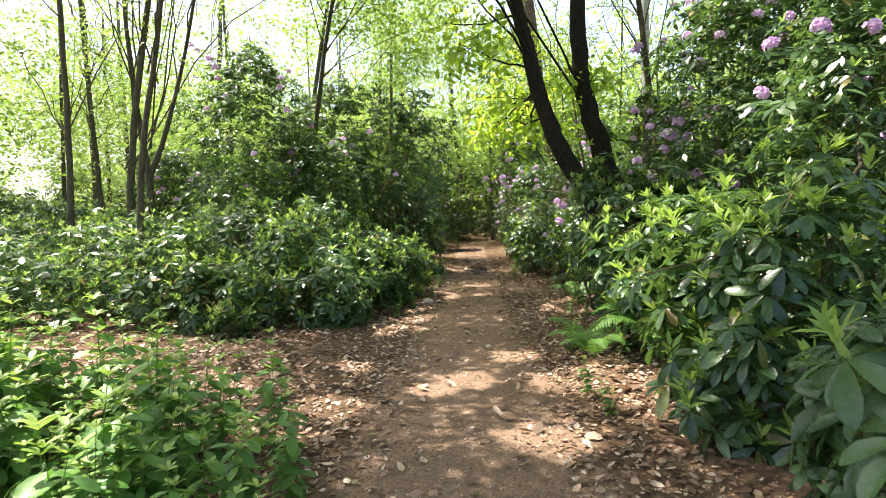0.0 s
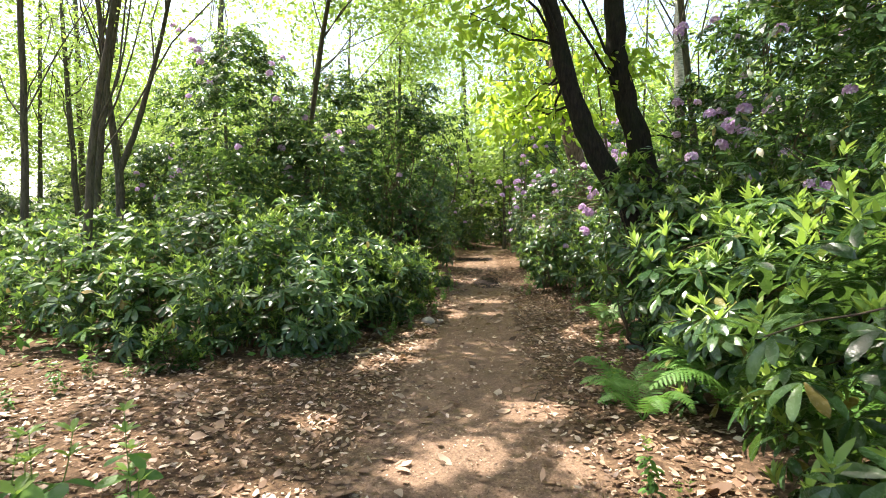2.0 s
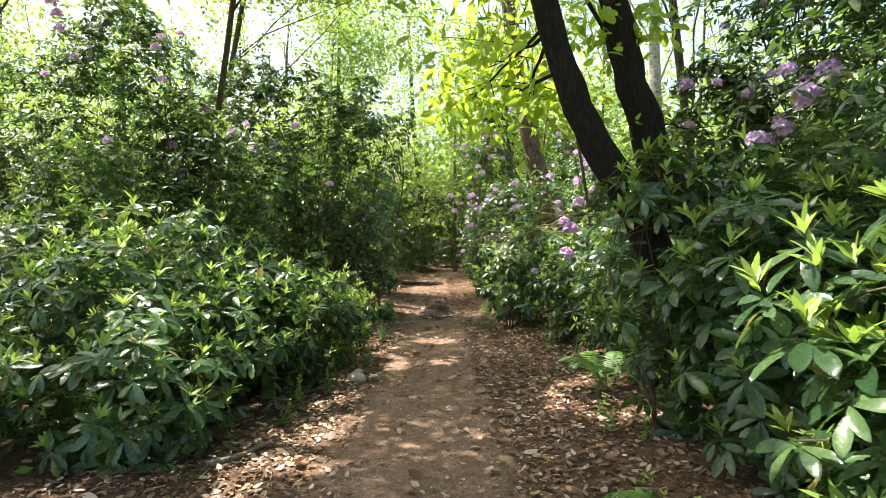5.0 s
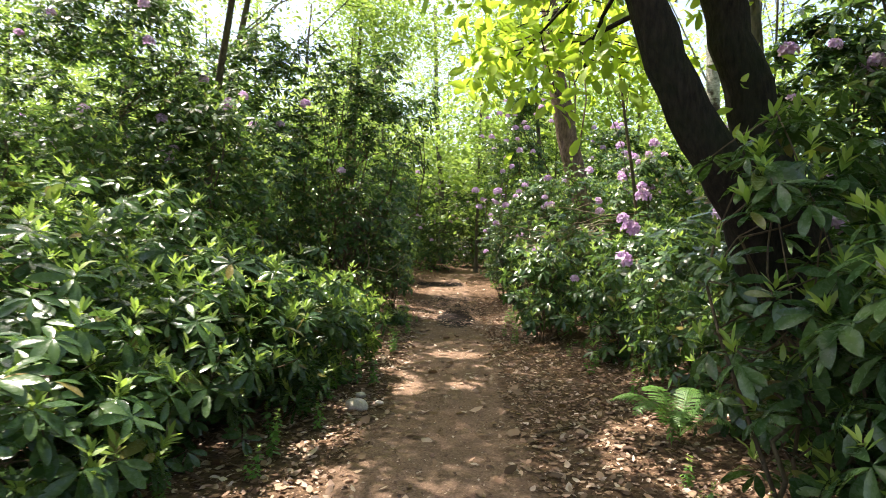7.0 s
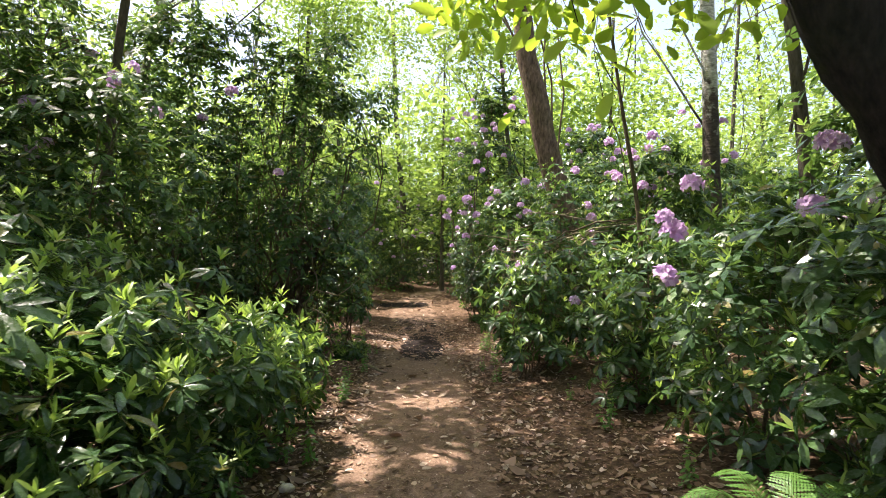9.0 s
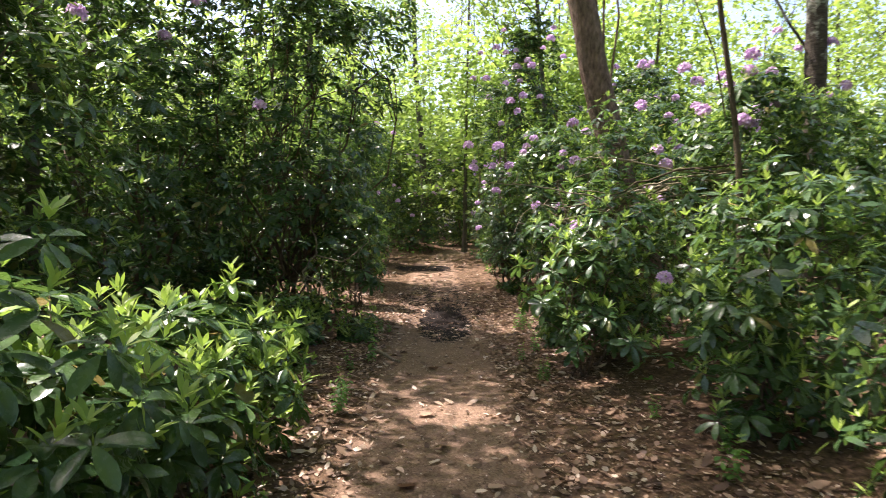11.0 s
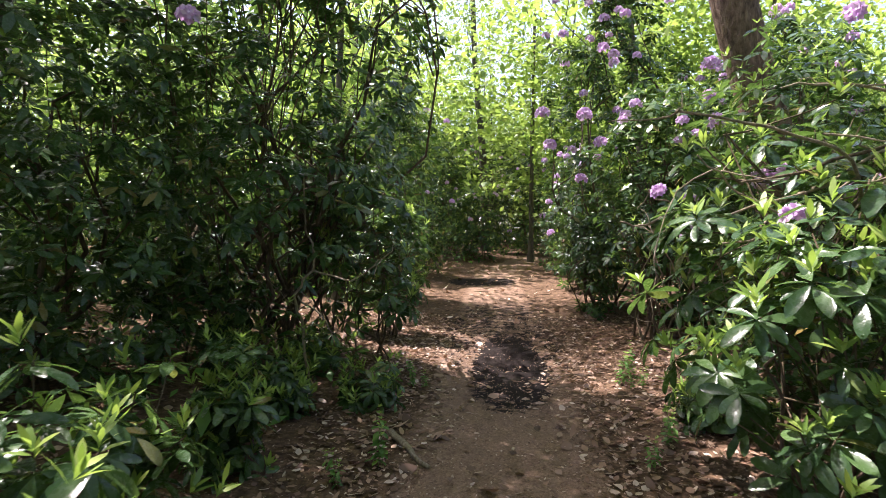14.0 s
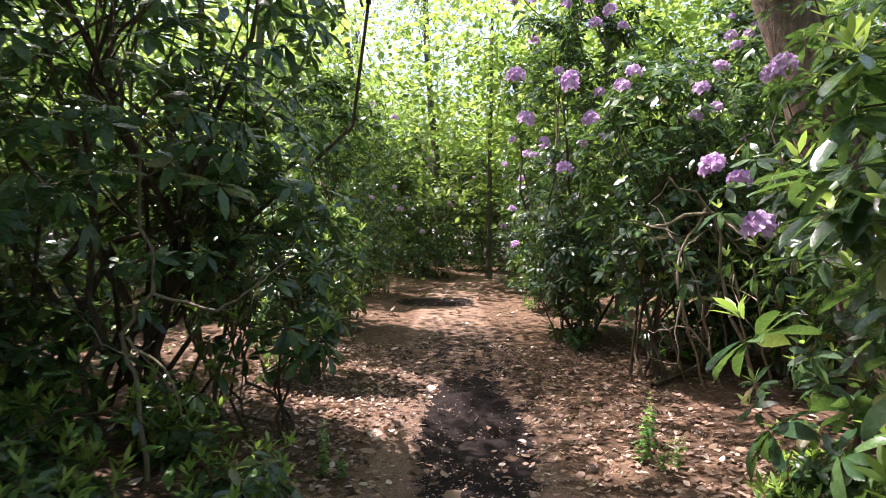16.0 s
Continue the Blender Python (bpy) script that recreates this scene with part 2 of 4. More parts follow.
def tube(points, radii, sides=6):
    p = np.asarray(points, float)
    r = np.asarray(radii, float)
    d = unit(np.gradient(p, axis=0))
    ref = np.where(np.abs(d[:, 2:3]) > 0.9, np.array([[1.0, 0, 0]]), np.array([[0, 0, 1.0]]))
    a = unit(np.cross(d, ref))
    for k in range(1, len(a)):
        w = a[k - 1] - d[k] * (a[k - 1] @ d[k])
        a[k] = w / max(np.linalg.norm(w), 1e-6)
    b = np.cross(d, a)
    ang = np.linspace(0, 2 * np.pi, sides, endpoint=False)
    v = p[:, None] + r[:, None, None] * (a[:, None] * np.cos(ang)[None, :, None] + b[:, None] * np.sin(ang)[None, :, None])
    t = []
    for k in range(len(p) - 1):
        for s in range(sides):
            q = (s + 1) % sides
            i0, i1, j0, j1 = k * sides + s, k * sides + q, (k + 1) * sides + s, (k + 1) * sides + q
            t += [(i0, i1, j1), (i0, j1, j0)]
    e = (len(p) - 1) * sides
    t += [(e, e + s, e + s + 1) for s in range(1, sides - 1)]
    return v.reshape(-1, 3), np.asarray(t)


def joined(pieces):
    vs, ts, n = [], [], 0
    for v, t in pieces:
        vs.append(v)
        ts.append(t + n)
        n += len(v)
    return np.concatenate(vs), np.concatenate(ts)


def grown(pieces):
    """The first tube with the others growing out of it: each is tied to its nearest ring, so that the whole is one skin."""
    v0 = pieces[0][0]
    v, t = joined(pieces)
    ties, n = [], len(v0)
    for pv, pt in pieces[1:]:
        ties.append((int(((v0 - pv[0]) ** 2).sum(1).argmin()), n, n + 1))
        n += len(pv)
    return v, np.concatenate([t, np.asarray(ties, int).reshape(-1, 3)])


def bent(rng, a, b, n=7, sway=0.1, sag=0.0):
    """A crooked line from a to b."""
    a, b = np.asarray(a, float), np.asarray(b, float)
    s = np.linspace(0, 1, n)[:, None]
    size = np.linalg.norm(b - a)
    w = rng.normal(0, sway * size, (n, 3)) * np.sin(np.pi * s)
    w = (w + np.roll(w, 1, 0) + np.roll(w, -1, 0)) / 3
    return a + (b - a) * s + w + np.array([0, 0, sag * size]) * np.sin(np.pi * s)


# ---- ground ----
def path_x(y):
    return np.interp(y, [-30, 0, 8, 16, 21, 26, 31, 36, 60], [1.6, 1.45, 1.25, 1.25, 1.2, 1.0, 1.0, 2.2, 12.0])


def left_edge(y):
    return np.interp(y, [-30, 4.4, 4.9, 6.6, 7.6, 8.1, 9.1, 10.9, 13.0, 17.0, 19.3, 21.5, 23.0, 29.0, 60], [0.2, 0.0, -5.0, -4.0, -1.6, -0.5, -0.2, 0.0, 0.3, 0.4, 0.35, -0.9, -0.5, -0.2, 9.0])


def right_edge(y):
    return np.interp(y, [-30, 4.0, 5.5, 8.0, 10.9, 14.4, 15.3, 17.4, 20.0, 25.0, 30.0, 36, 60], [2.4, 2.4, 2.4, 2.75, 3.3, 3.2, 2.4, 2.4, 2.8, 2.6, 2.4, 4, 14.0])


def gz(x, y):
    """Height of the forest floor."""
    x, y = np.asarray(x, float), np.asarray(y, float)
    z = np.interp(y, [-400, -5, 8, 18, 22, 25.7, 31, 36, 44, 80, 400], [0.2, 0.0, 0.0, 0.02, 0.0, 0.2, 0.5, 0.85, 1.1, 1.3, 2.0])
    off = np.abs(x - path_x(y))
    z = z + 0.14 * np.clip((off - 1.0) / 2.0, 0, 1) + 0.02 * np.sin(x * 1.7 + 0.6 * y) * np.sin(y * 1.3 + 0.4)
    z = z - 0.12 * np.exp(-(((x - 1.35) / 0.75) ** 2 + ((y - 20.9) / 1.3) ** 2))
    z = z + 0.07 * np.exp(-(((x - 0.2) / 0.6) ** 2 + ((y - 20.4) / 0.8) ** 2)) + 0.06 * np.exp(-(((x - 1.0) / 0.9) ** 2 + ((y - 24.2) / 0.5) ** 2))
    return z


def axis_steps(lo, hi, step, reach, growth=1.22):
    mid = list(np.arange(lo, hi + step / 2, step))
    a, b, d = lo, hi, step
    low, high = [], []
    while b < reach:
        d *= growth
        a, b = a - d, b + d
        low.append(a)
        high.append(b)
    return np.array(low[::-1] + mid + high)


def build_ground():
    xs, ys = axis_steps(-3.0, 5.0, 0.10, 500), axis_steps(-1.0, 27.0, 0.11, 500)
    gx, gy = np.meshgrid(xs, ys)
    z = gz(gx, gy)
    rng = np.random.default_rng(3)
    rough = rng.normal(0, 0.010, gx.shape)
    rough = (rough + np.roll(rough, 1, 0) + np.roll(rough, 1, 1) + np.roll(rough, -1, 1)) / 2
    pit = np.exp(-(((gx - 1.3) / 0.6) ** 2 + ((gy - 20.8) / 1.1) ** 2))
    z = z + rough * (0.5 + 4.5 * pit)
    w, h = len(xs), len(ys)
    i = (np.arange(h - 1)[:, None] * w + np.arange(w - 1)[None]).ravel()
    tris = np.concatenate([np.stack([i, i + 1, i + w + 1], 1), np.stack([i, i + w + 1, i + w], 1)])
    me = mesh_from("ground", np.stack([gx, gy, z], -1).reshape(-1, 3), tris, M_GROUND)
    half = np.interp(gy, [0, 6, 12, 20, 40], [0.95, 0.85, 0.65, 0.75, 0.6])
    worn = np.clip(1.25 - (np.abs(gx - path_x(gy)) / half) ** 2 * 0.8, 0, 1)
    damp = 1.15 * np.exp(-((np.abs(gx - 1.33) / 0.50) ** 2.4 + (np.abs(gy - 20.5) / 2.1) ** 2.4))
    damp = np.maximum(damp, 0.85 * np.exp(-(((gx - 0.6) / 1.0) ** 4 + ((gy - 29.0) / 0.8) ** 4)))
    damp = np.maximum(damp, 0.44 * np.exp(-(((gx - 1.2) / 1.4) ** 4 + ((gy - 23.0) / 4.0) ** 4)))
    for key, val in (("worn", worn), ("damp", damp)):
        at = me.attributes.new(key, "FLOAT", "POINT")
        at.data.foreach_set("value", val.astype(np.float32).ravel())
    return tagged(new("ground", me), "brown trodden forest floor with leaf litter and a dark damp hollow", "ground", "", "structure")


forest_floor = build_ground()

# ---- rhododendrons ----
def flower_mesh(seed):
    """A truss: a dome of five-petalled florets."""
    rng = np.random.default_rng(seed)
    base, axis, up, ln, wd = [], [], [], [], []
    for k in range(15):
        th, ph = k * 2.4, math.acos(1 - (k + 0.5) / 15 * 1.15)
        d = np.array([math.sin(ph) * math.cos(th), math.sin(ph) * math.sin(th), math.cos(ph)])
        c = d * 0.045 * rng.uniform(0.8, 1.15)
        t1 = unit(np.cross(d, [0.3, 0.2, 0.9]))
        t2 = np.cross(d, t1)
        for q in range(5):
            a = q * 2 * math.pi / 5 + k
            r = t1 * math.cos(a) + t2 * math.sin(a)
            ax = unit(r * 0.85 + d * 0.65)
            base.append(c), axis.append(ax), up.append(d), ln.append(rng.uniform(0.030, 0.040)), wd.append(0.013)
    v, t = blades(np.array(base), np.array(axis), np.array(up), np.array(ln), np.array(wd), np.full(len(ln), 0.25), 1)
    return mesh_from("flower", v, t, M_PETAL)


FLOWERS = [flower_mesh(k) for k in range(4)]


def single_leaf(seed):
    """One long leathery leaf with a raised midrib fold, one unit long."""
    rng = np.random.default_rng(seed)
    rows = [(0.0, 0.02), (0.14, 0.075), (0.34, 0.135), (0.60, 0.18), (0.82, 0.145), (0.94, 0.07), (1.0, 0.0)]
    bend, twist, fold = rng.uniform(0.05, 0.38), rng.uniform(-0.06, 0.06), rng.uniform(0.15, 0.4)
    v, t = [], []
    for k, (q, w) in enumerate(rows):
        z = -bend * q * q
        v += [(-w, q, z + w * fold + twist * q), (0, q, z), (w, q, z + w * fold - twist * q)]
        if k:
            i = 3 * k
            t += [(i - 3, i - 2, i + 1), (i - 3, i + 1, i), (i - 2, i - 1, i + 2), (i - 2, i + 2, i + 1)]
    return mesh_from("leaf", np.array(v), np.array(t), M_OLD)


LEAVES = [single_leaf(k) for k in range(7)]


def rhododendron(x, y, rx, ry, h, dense, seed, label, lod=1, leaf=0.165, young=0.45, bare=0.0, flowers=(), stems=5, lean=(0, 0), spare=(), loose=0.10, pick=0):
    """An evergreen shrub: crooked stems, whorls of long leaves in uneven lobes, pale young shoots and flower trusses.
    bare: height under which the stems stand free. flowers: where trusses sit. spare: how many more sit at random."""
    rng = np.random.default_rng(seed)
    z0 = float(gz(x, y))
    root = thing("rhododendron", x, y, z0 - 0.03, label, "rhododendron", "rhododendrons along the path")
    area = math.pi * (rx + ry) * h * 0.8 + math.pi * rx * ry
    count = int(area * dense * 1.35)
    waves = rng.normal(size=(7, 3)) * np.array([1.6, 1.6, 1.3]) * rng.uniform(0.7, 2.6, (7, 1))
    phase = rng.uniform(0, 6.28, 7)
    zz = rng.random(count) ** 0.85
    prof = np.where(zz > 0.35, np.sqrt(np.clip(1 - ((zz - 0.35) / 0.67) ** 3, 0.03, 1)), 0.80 + 0.2 * zz / 0.35)
    a = rng.uniform(0, 2 * np.pi, count)
    q = np.stack([np.cos(a) * prof * rx, np.sin(a) * prof * ry, zz * h], 1)
    lump = np.sin(q @ waves.T + phase).sum(1) / 7
    depth = 1 - 0.60 * rng.random(count) ** 1.9
    swell = (0.86 + 0.55 * lump) * depth
    stray = rng.random(count) < loose
    swell = swell + stray * rng.uniform(0.05, 0.30, count) / max(rx, 0.6)
    p = q * np.stack([swell, swell, np.full(count, 1.0)], 1)
    p[:, 2] += 0.20 * h * lump * zz + rng.normal(0, 0.05, count) + stray * rng.uniform(0, 0.3, count)
    p[:, 0] += lean[0] * zz
    p[:, 1] += lean[1] * zz
    keep = lump > -0.55 + 0.25 * rng.random(count)
    low = max(bare, 0.06)
    keep &= (p[:, 2] > low * rng.uniform(0.6, 1.25, count))
    p, a, zz, depth = p[keep], a[keep], zz[keep], depth[keep]
    d = unit(np.stack([np.cos(a), np.sin(a), np.clip(zz * 2 - 0.6, 0, 1.5)], 1) + rng.normal(0, 0.38, (len(p), 3)))
    # the path itself stays free
    wx, wy = p[:, 0] + x, p[:, 1] + y
    slack = np.where(p[:, 2] < 0.7, -0.10, 0.12)
    keep = ((wx < left_edge(wy) + slack) | (wx > right_edge(wy) - slack)) | (p[:, 2] > 2.6)
    keep |= (wy > 30) | ((wx < path_x(wy) - 1.2) & (p[:, 2] > 0.8)) | ((wx > path_x(wy) + 1.0) & (p[:, 2] > 0.9))
    keep &= ~((np.abs(wx - path_x(wy)) < 0.55) & (p[:, 2] < 2.5) & (wy < 30))
    p, d = p[keep], d[keep]
    n = len(p)
    d = unit(d * np.array([1, 1, 0.8]) + np.array([0, 0, 1.0]))
    # whorls
    per = 8 if lod > 1 else 7 if lod > 0 else 6
    a = (np.arange(per) * 2.399)[None] + rng.uniform(0, 6.28, (n, 1))
    t1 = unit(np.cross(d, rng.normal(size=(n, 3))))
    t2 = np.cross(d, t1)
    rad = t1[:, None] * np.cos(a)[..., None] + t2[:, None] * np.sin(a)[..., None]
    rise = rng.uniform(-0.42, 0.12, (n, per, 1)) + rng.normal(0, 0.14, (n, 1, 1))
    ax = unit(rad + d[:, None] * rise)
    up = unit(d[:, None] - ax * (d[:, None] * ax).sum(-1, keepdims=True) + rng.normal(0, 0.20, (n, per, 3)))
    ln = leaf * rng.uniform(0.75, 1.2, (n, per)) * rng.uniform(0.75, 1.1, (n, 1))
    base = p[:, None] + ax * 0.012 - d[:, None] * (rng.random((n, per, 1)) * 0.035)
    flat = lambda q: q.reshape(-1, *q.shape[2:])
    base, ax, up, ln = flat(base), flat(ax), flat(up), flat(ln)
    rest = np.ones(len(base), bool)
    if pick:
        # the leaves that stand nearest to the path are pieces of their own
        gap = np.abs(base[:, 0] + x - path_x(base[:, 1] + y)) + 0.35 * np.abs(base[:, 2] - 1.3)
        near = np.argsort(gap)[:pick]
        rest[near] = False
        side = unit(np.cross(ax, up))
        nrm = np.cross(side, ax)
        for j, i in enumerate(near):
            ob = part("leaf", LEAVES[j % len(LEAVES)], root)
            m = np.eye(4)
            m[:3, 0], m[:3, 1], m[:3, 2], m[:3, 3] = side[i] * ln[i], ax[i] * ln[i], nrm[i] * ln[i], base[i]
            ob.matrix_basis = Matrix(m.tolist())
    base, ax, up, ln = base[rest], ax[rest], up[rest], ln[rest]
    v, t = blades(base, ax, up, ln, ln * rng.uniform(0.15, 0.20, len(ln)), rng.uniform(0.05, 0.38, len(ln)), lod)
    part("foliage", mesh_from("foliage", v, t, M_OLD), root, "dark glossy green leaves in whorls", "stuff")
    # young shoots
    tip = rng.random(n) < young * np.clip(0.35 + d[:, 2], 0, 1)
    m = int(tip.sum())
    if m > 3:
        pp, dd = p[tip], unit(d[tip] + np.array([0, 0, 0.5]))
        per2 = 8 if lod == 2 else 5
        a = (np.arange(per2) * 2.399)[None] + rng.uniform(0, 6.28, (m, 1))
        t1 = unit(np.cross(dd, rng.normal(size=(m, 3))))
        t2 = np.cross(dd, t1)
        rad = t1[:, None] * np.cos(a)[..., None] + t2[:, None] * np.sin(a)[..., None]
        ax = unit(rad * rng.uniform(0.25, 1.15, (m, per2, 1)) + dd[:, None])
        up = unit(dd[:, None] - rad * 0.8)
        ln = leaf * rng.uniform(0.40, 0.72, (m, per2))
        tall = rng.uniform(0.01, 0.05, (m, 1, 1)) + rng.uniform(0, 0.07, (m, per2, 1)) * (lod == 2)
        base = pp[:, None] + dd[:, None] * tall + ax * 0.004
        v, t = blades(flat(base), flat(ax), flat(up), flat(ln), flat(ln) * 0.135, rng.uniform(0.0, 0.4, m * per2), min(lod, 1))
        part("new_growth", mesh_from("new_growth", v, t, M_YOUNG), root, "pale yellow-green upright young leaves", "stuff")
    # stems, each with its side twigs
    for k in range(stems):
        if n < 20:
            break
        end = p[rng.integers(n)] * np.array([0.8, 0.8, 0.95])
        end[2] = max(end[2], 0.45 * h)
        foot = np.array([rng.uniform(-0.25, 0.25) * rx, rng.uniform(-0.25, 0.25) * ry, -0.05])
        r0 = 0.009 + 0.0042 * h * rng.uniform(0.6, 1.1)
        line = bent(rng, foot, end, 8, 0.17)
        pieces = [tube(line, np.linspace(r0, r0 * 0.35, 8), 6)]
        near = np.argsort(((p - end) ** 2).sum(1))[:60]
        for q in rng.choice(near, min(len(near), 6), replace=False) if len(near) else []:
            s = line[rng.integers(3, 8)]
            tw = bent(rng, s, p[q], 5, 0.08)
            pieces.append(tube(tw, np.linspace(r0 * 0.4, 0.004, 5), 4))
        part("stem", mesh_from("stem", *grown(pieces), M_STEM), root)
    # flower trusses
    spots = [np.array(f, float) - np.array([x, y, z0 - 0.03]) for f in flowers]
    if spare:
        facing = p[:, 0] * (1.0 if x < 1.3 else -1.0) / rx - p[:, 1] / ry
        good = np.where((p[:, 2] > h * spare[1] * 0.75) & (depth[keep] > 0.88) & (facing > 0.25))[0]
        if len(good):
            spots += [p[q] + d[q] * 0.13 for q in rng.choice(good, min(len(good), int(spare[0] * 1.7)), replace=False)]
    for k, s in enumerate(spots):
        f = part("flower", FLOWERS[k % 4], root, "lilac-pink rhododendron truss")
        q = Vector((float(rng.normal(0, 0.4)), float(-abs(rng.normal(0.3, 0.3))), 1.0)).to_track_quat("Z", "Y")
        f.matrix_basis = Matrix.LocRotScale(Vector(s.tolist()), q, Vector.Fill(3, float(rng.uniform(1.05, 1.65))))
    return root


LOW = "low spreading rhododendron with glossy leaves and pale young shoots"
TALL = "tall dark rhododendron with glossy leaves beside the path"
BLOOM = "tall rhododendron with lilac flower trusses"
SUNNY = "sunlit rhododendron with bright yellow-green new growth"
FAR = "distant sunlit green shrub under the trees"

# left of the path: low growth in front
rhododendron(-2.6, 8.4, 1.15, 0.75, 1.05, 17, 11, LOW, 2, loose=0.28, leaf=0.175, young=0.6)
rhododendron(-0.95, 9.0, 0.80, 0.80, 1.00, 21, 12, LOW, 2, loose=0.28, leaf=0.175, pick=150, young=0.6)
rhododendron(-1.75, 9.8, 1.10, 0.90, 1.60, 17, 13, LOW, 2, loose=0.28, leaf=0.175, young=0.6)
rhododendron(-0.75, 10.5, 0.80, 0.95, 1.25, 21, 14, LOW, 2, loose=0.28, leaf=0.175, young=0.6)
rhododendron(-3.7, 9.1, 1.20, 1.00, 1.45, 17, 15, LOW, 1, loose=0.28, leaf=0.175, young=0.6)
rhododendron(-0.55, 12.0, 0.80, 0.95, 1.25, 21, 16, SUNNY, 2, young=0.6, loose=0.28, leaf=0.175, pick=150)
rhododendron(-1.7, 11.8, 1.20, 1.00, 1.90, 17, 17, LOW, 2, loose=0.28, leaf=0.175, young=0.6)
rhododendron(-0.20, 13.3, 0.62, 0.95, 1.20, 16, 18, SUNNY, 2, leaf=0.185, young=1.0, loose=0.28, pick=280)
rhododendron(-0.55, 15.3, 0.45, 0.60, 0.80, 20, 19, LOW, 2, leaf=0.175, loose=0.28, pick=120, young=0.6)
rhododendron(-3.2, 11.6, 1.30, 1.20, 2.15, 17, 20, LOW, 1, loose=0.28, leaf=0.175, young=0.6)
rhododendron(-5.4, 10.8, 1.60, 1.30, 1.85, 17, 21, SUNNY, 1, young=0.7, loose=0.28, leaf=0.175)
rhododendron(-6.6, 8.6, 1.50, 1.20, 1.35, 17, 22, SUNNY, 1, young=0.8, loose=0.28, leaf=0.175)
rhododendron(-8.8, 11.2, 2.0, 1.6, 2.0, 17, 23, SUNNY, 1, young=0.8, leaf=0.185, loose=0.28)
for sx, sy, sh, sd in ((-0.75, 17.8, 0.55, 81), (-0.55, 16.6, 0.6, 84), (-0.03, 18.26, 0.28, 82), (-0.86, 19.2, 0.4, 83), (-1.84, 19.0, 0.5, 85), (3.0, 18.0, 0.45, 86), (2.95, 13.6, 0.4, 87), (3.05, 10.6, 0.5, 88), (-1.9, 7.5, 0.4, 89), (0.12, 11.2, 0.35, 90)):
    rhododendron(sx, sy, 0.30, 0.30, sh, 60, sd, "small young rhododendron growing out of the leaf litter", 2, leaf=0.14, young=0.8, stems=3, loose=0.3, pick=40)
# left of the path: tall growth behind
rhododendron(-4.9, 15.4, 1.9, 1.7, 6.2, 22, 30, BLOOM, 1, flowers=[(-5.3, 14.2, 6.05), (-5.1, 14.1, 5.8), (-5.6, 14.2, 6.3), (-5.8, 14.3, 6.45), (-5.0, 14.0, 5.5)], spare=(8, 0.5), young=0.35)
rhododendron(-2.9, 14.8, 1.4, 1.2, 4.1, 22, 31, BLOOM, 1, spare=(3, 1.1), young=0.6)
left_dark = rhododendron(-1.80, 19.9, 1.75, 1.65, 5.6, 19, 32, TALL, 1, flowers=[(-1.75, 16.9, 4.5), (-2.4, 17.4, 4.2), (-1.0, 16.9, 3.2)], young=0.10, leaf=0.175, bare=1.6, stems=16, lean=(0.95, -1.25))
rhododendron(-2.3, 19.2, 1.0, 0.8, 1.5, 18, 43, "shaded low rhododendron under the tall dark shrub", 1, young=0.05, leaf=0.18, bare=0.3, stems=5)
rhododendron(-0.22, 19.7, 0.62, 0.50, 1.9, 17, 45, "pale glossy rhododendron leaning out to the path", 2, young=0.35, leaf=0.17, bare=0.75, stems=6, loose=0.3, pick=120)
rhododendron(-3.6, 21.2, 1.8, 1.7, 5.2, 10, 33, TALL, 1, young=0.06, leaf=0.175, bare=0.95, stems=8)
rhododendron(-1.15, 20.4, 0.75, 0.7, 3.3, 11, 34, TALL, 1, young=0.10, leaf=0.185, bare=1.1, stems=5)
rhododendron(-3.0, 17.9, 1.6, 1.4, 6.2, 20, 35, TALL, 1, young=0.15)
rhododendron(-4.5, 19.5, 1.6, 1.4, 5.8, 9, 46, TALL, 1, young=0.1, leaf=0.175)
rhododendron(-3.9, 12.9, 1.2, 1.1, 3.1, 22, 36, SUNNY, 1, young=0.5, loose=0.28, leaf=0.145)
rhododendron(-7.6, 17.2, 2.2, 1.8, 4.0, 22, 37, BLOOM, 1, spare=(8, 0.5), young=0.6, leaf=0.185)
rhododendron(-0.60, 21.9, 0.85, 0.7, 1.9, 30, 38, SUNNY, 2, young=0.3, pick=120)
rhododendron(-1.4, 25.2, 1.1, 1.2, 4.6, 18, 39, SUNNY, 1, young=0.5)
rhododendron(-1.5, 29.5, 1.3, 1.4, 5.0, 18, 40, SUNNY, 0, young=0.6, spare=(4, 0.5))
rhododendron(-11.5, 15.0, 2.2, 1.8, 2.6, 22, 41, FAR, 1, leaf=0.2, young=0.8)
# right of the path
rhododendron(3.5, 2.3, 0.85, 0.85, 1.30, 20, 50, LOW, 2, leaf=0.20, young=0.3, loose=0.28, pick=250)
rhododendron(3.50, 4.4, 1.10, 1.05, 1.65, 20, 51, LOW, 2, leaf=0.20, young=0.5, loose=0.28, pick=280)
rhododendron(3.70, 6.6, 0.85, 0.75, 1.70, 20, 52, SUNNY, 2, leaf=0.20, young=0.8, loose=0.28, pick=280)
rhododendron(3.95, 8.4, 0.95, 0.80, 1.90, 20, 53, LOW, 2, leaf=0.20, loose=0.28, pick=150)
rhododendron(3.42, 9.35, 0.50, 0.32, 2.45, 13, 54, LOW, 2, leaf=0.20, young=0.6, loose=0.28, pick=200)
rhododendron(4.55, 9.4, 0.85, 0.70, 1.7, 24, 91, LOW, 1, leaf=0.20, loose=0.28, young=0.3)
rhododendron(4.4, 10.9, 0.95, 0.75, 1.8, 24, 92, LOW, 1, leaf=0.20, loose=0.28, young=0.3)
rhododendron(5.9, 8.6, 1.7, 1.7, 5.3, 22, 55, BLOOM, 1, spare=(22, 0.45), young=0.15)
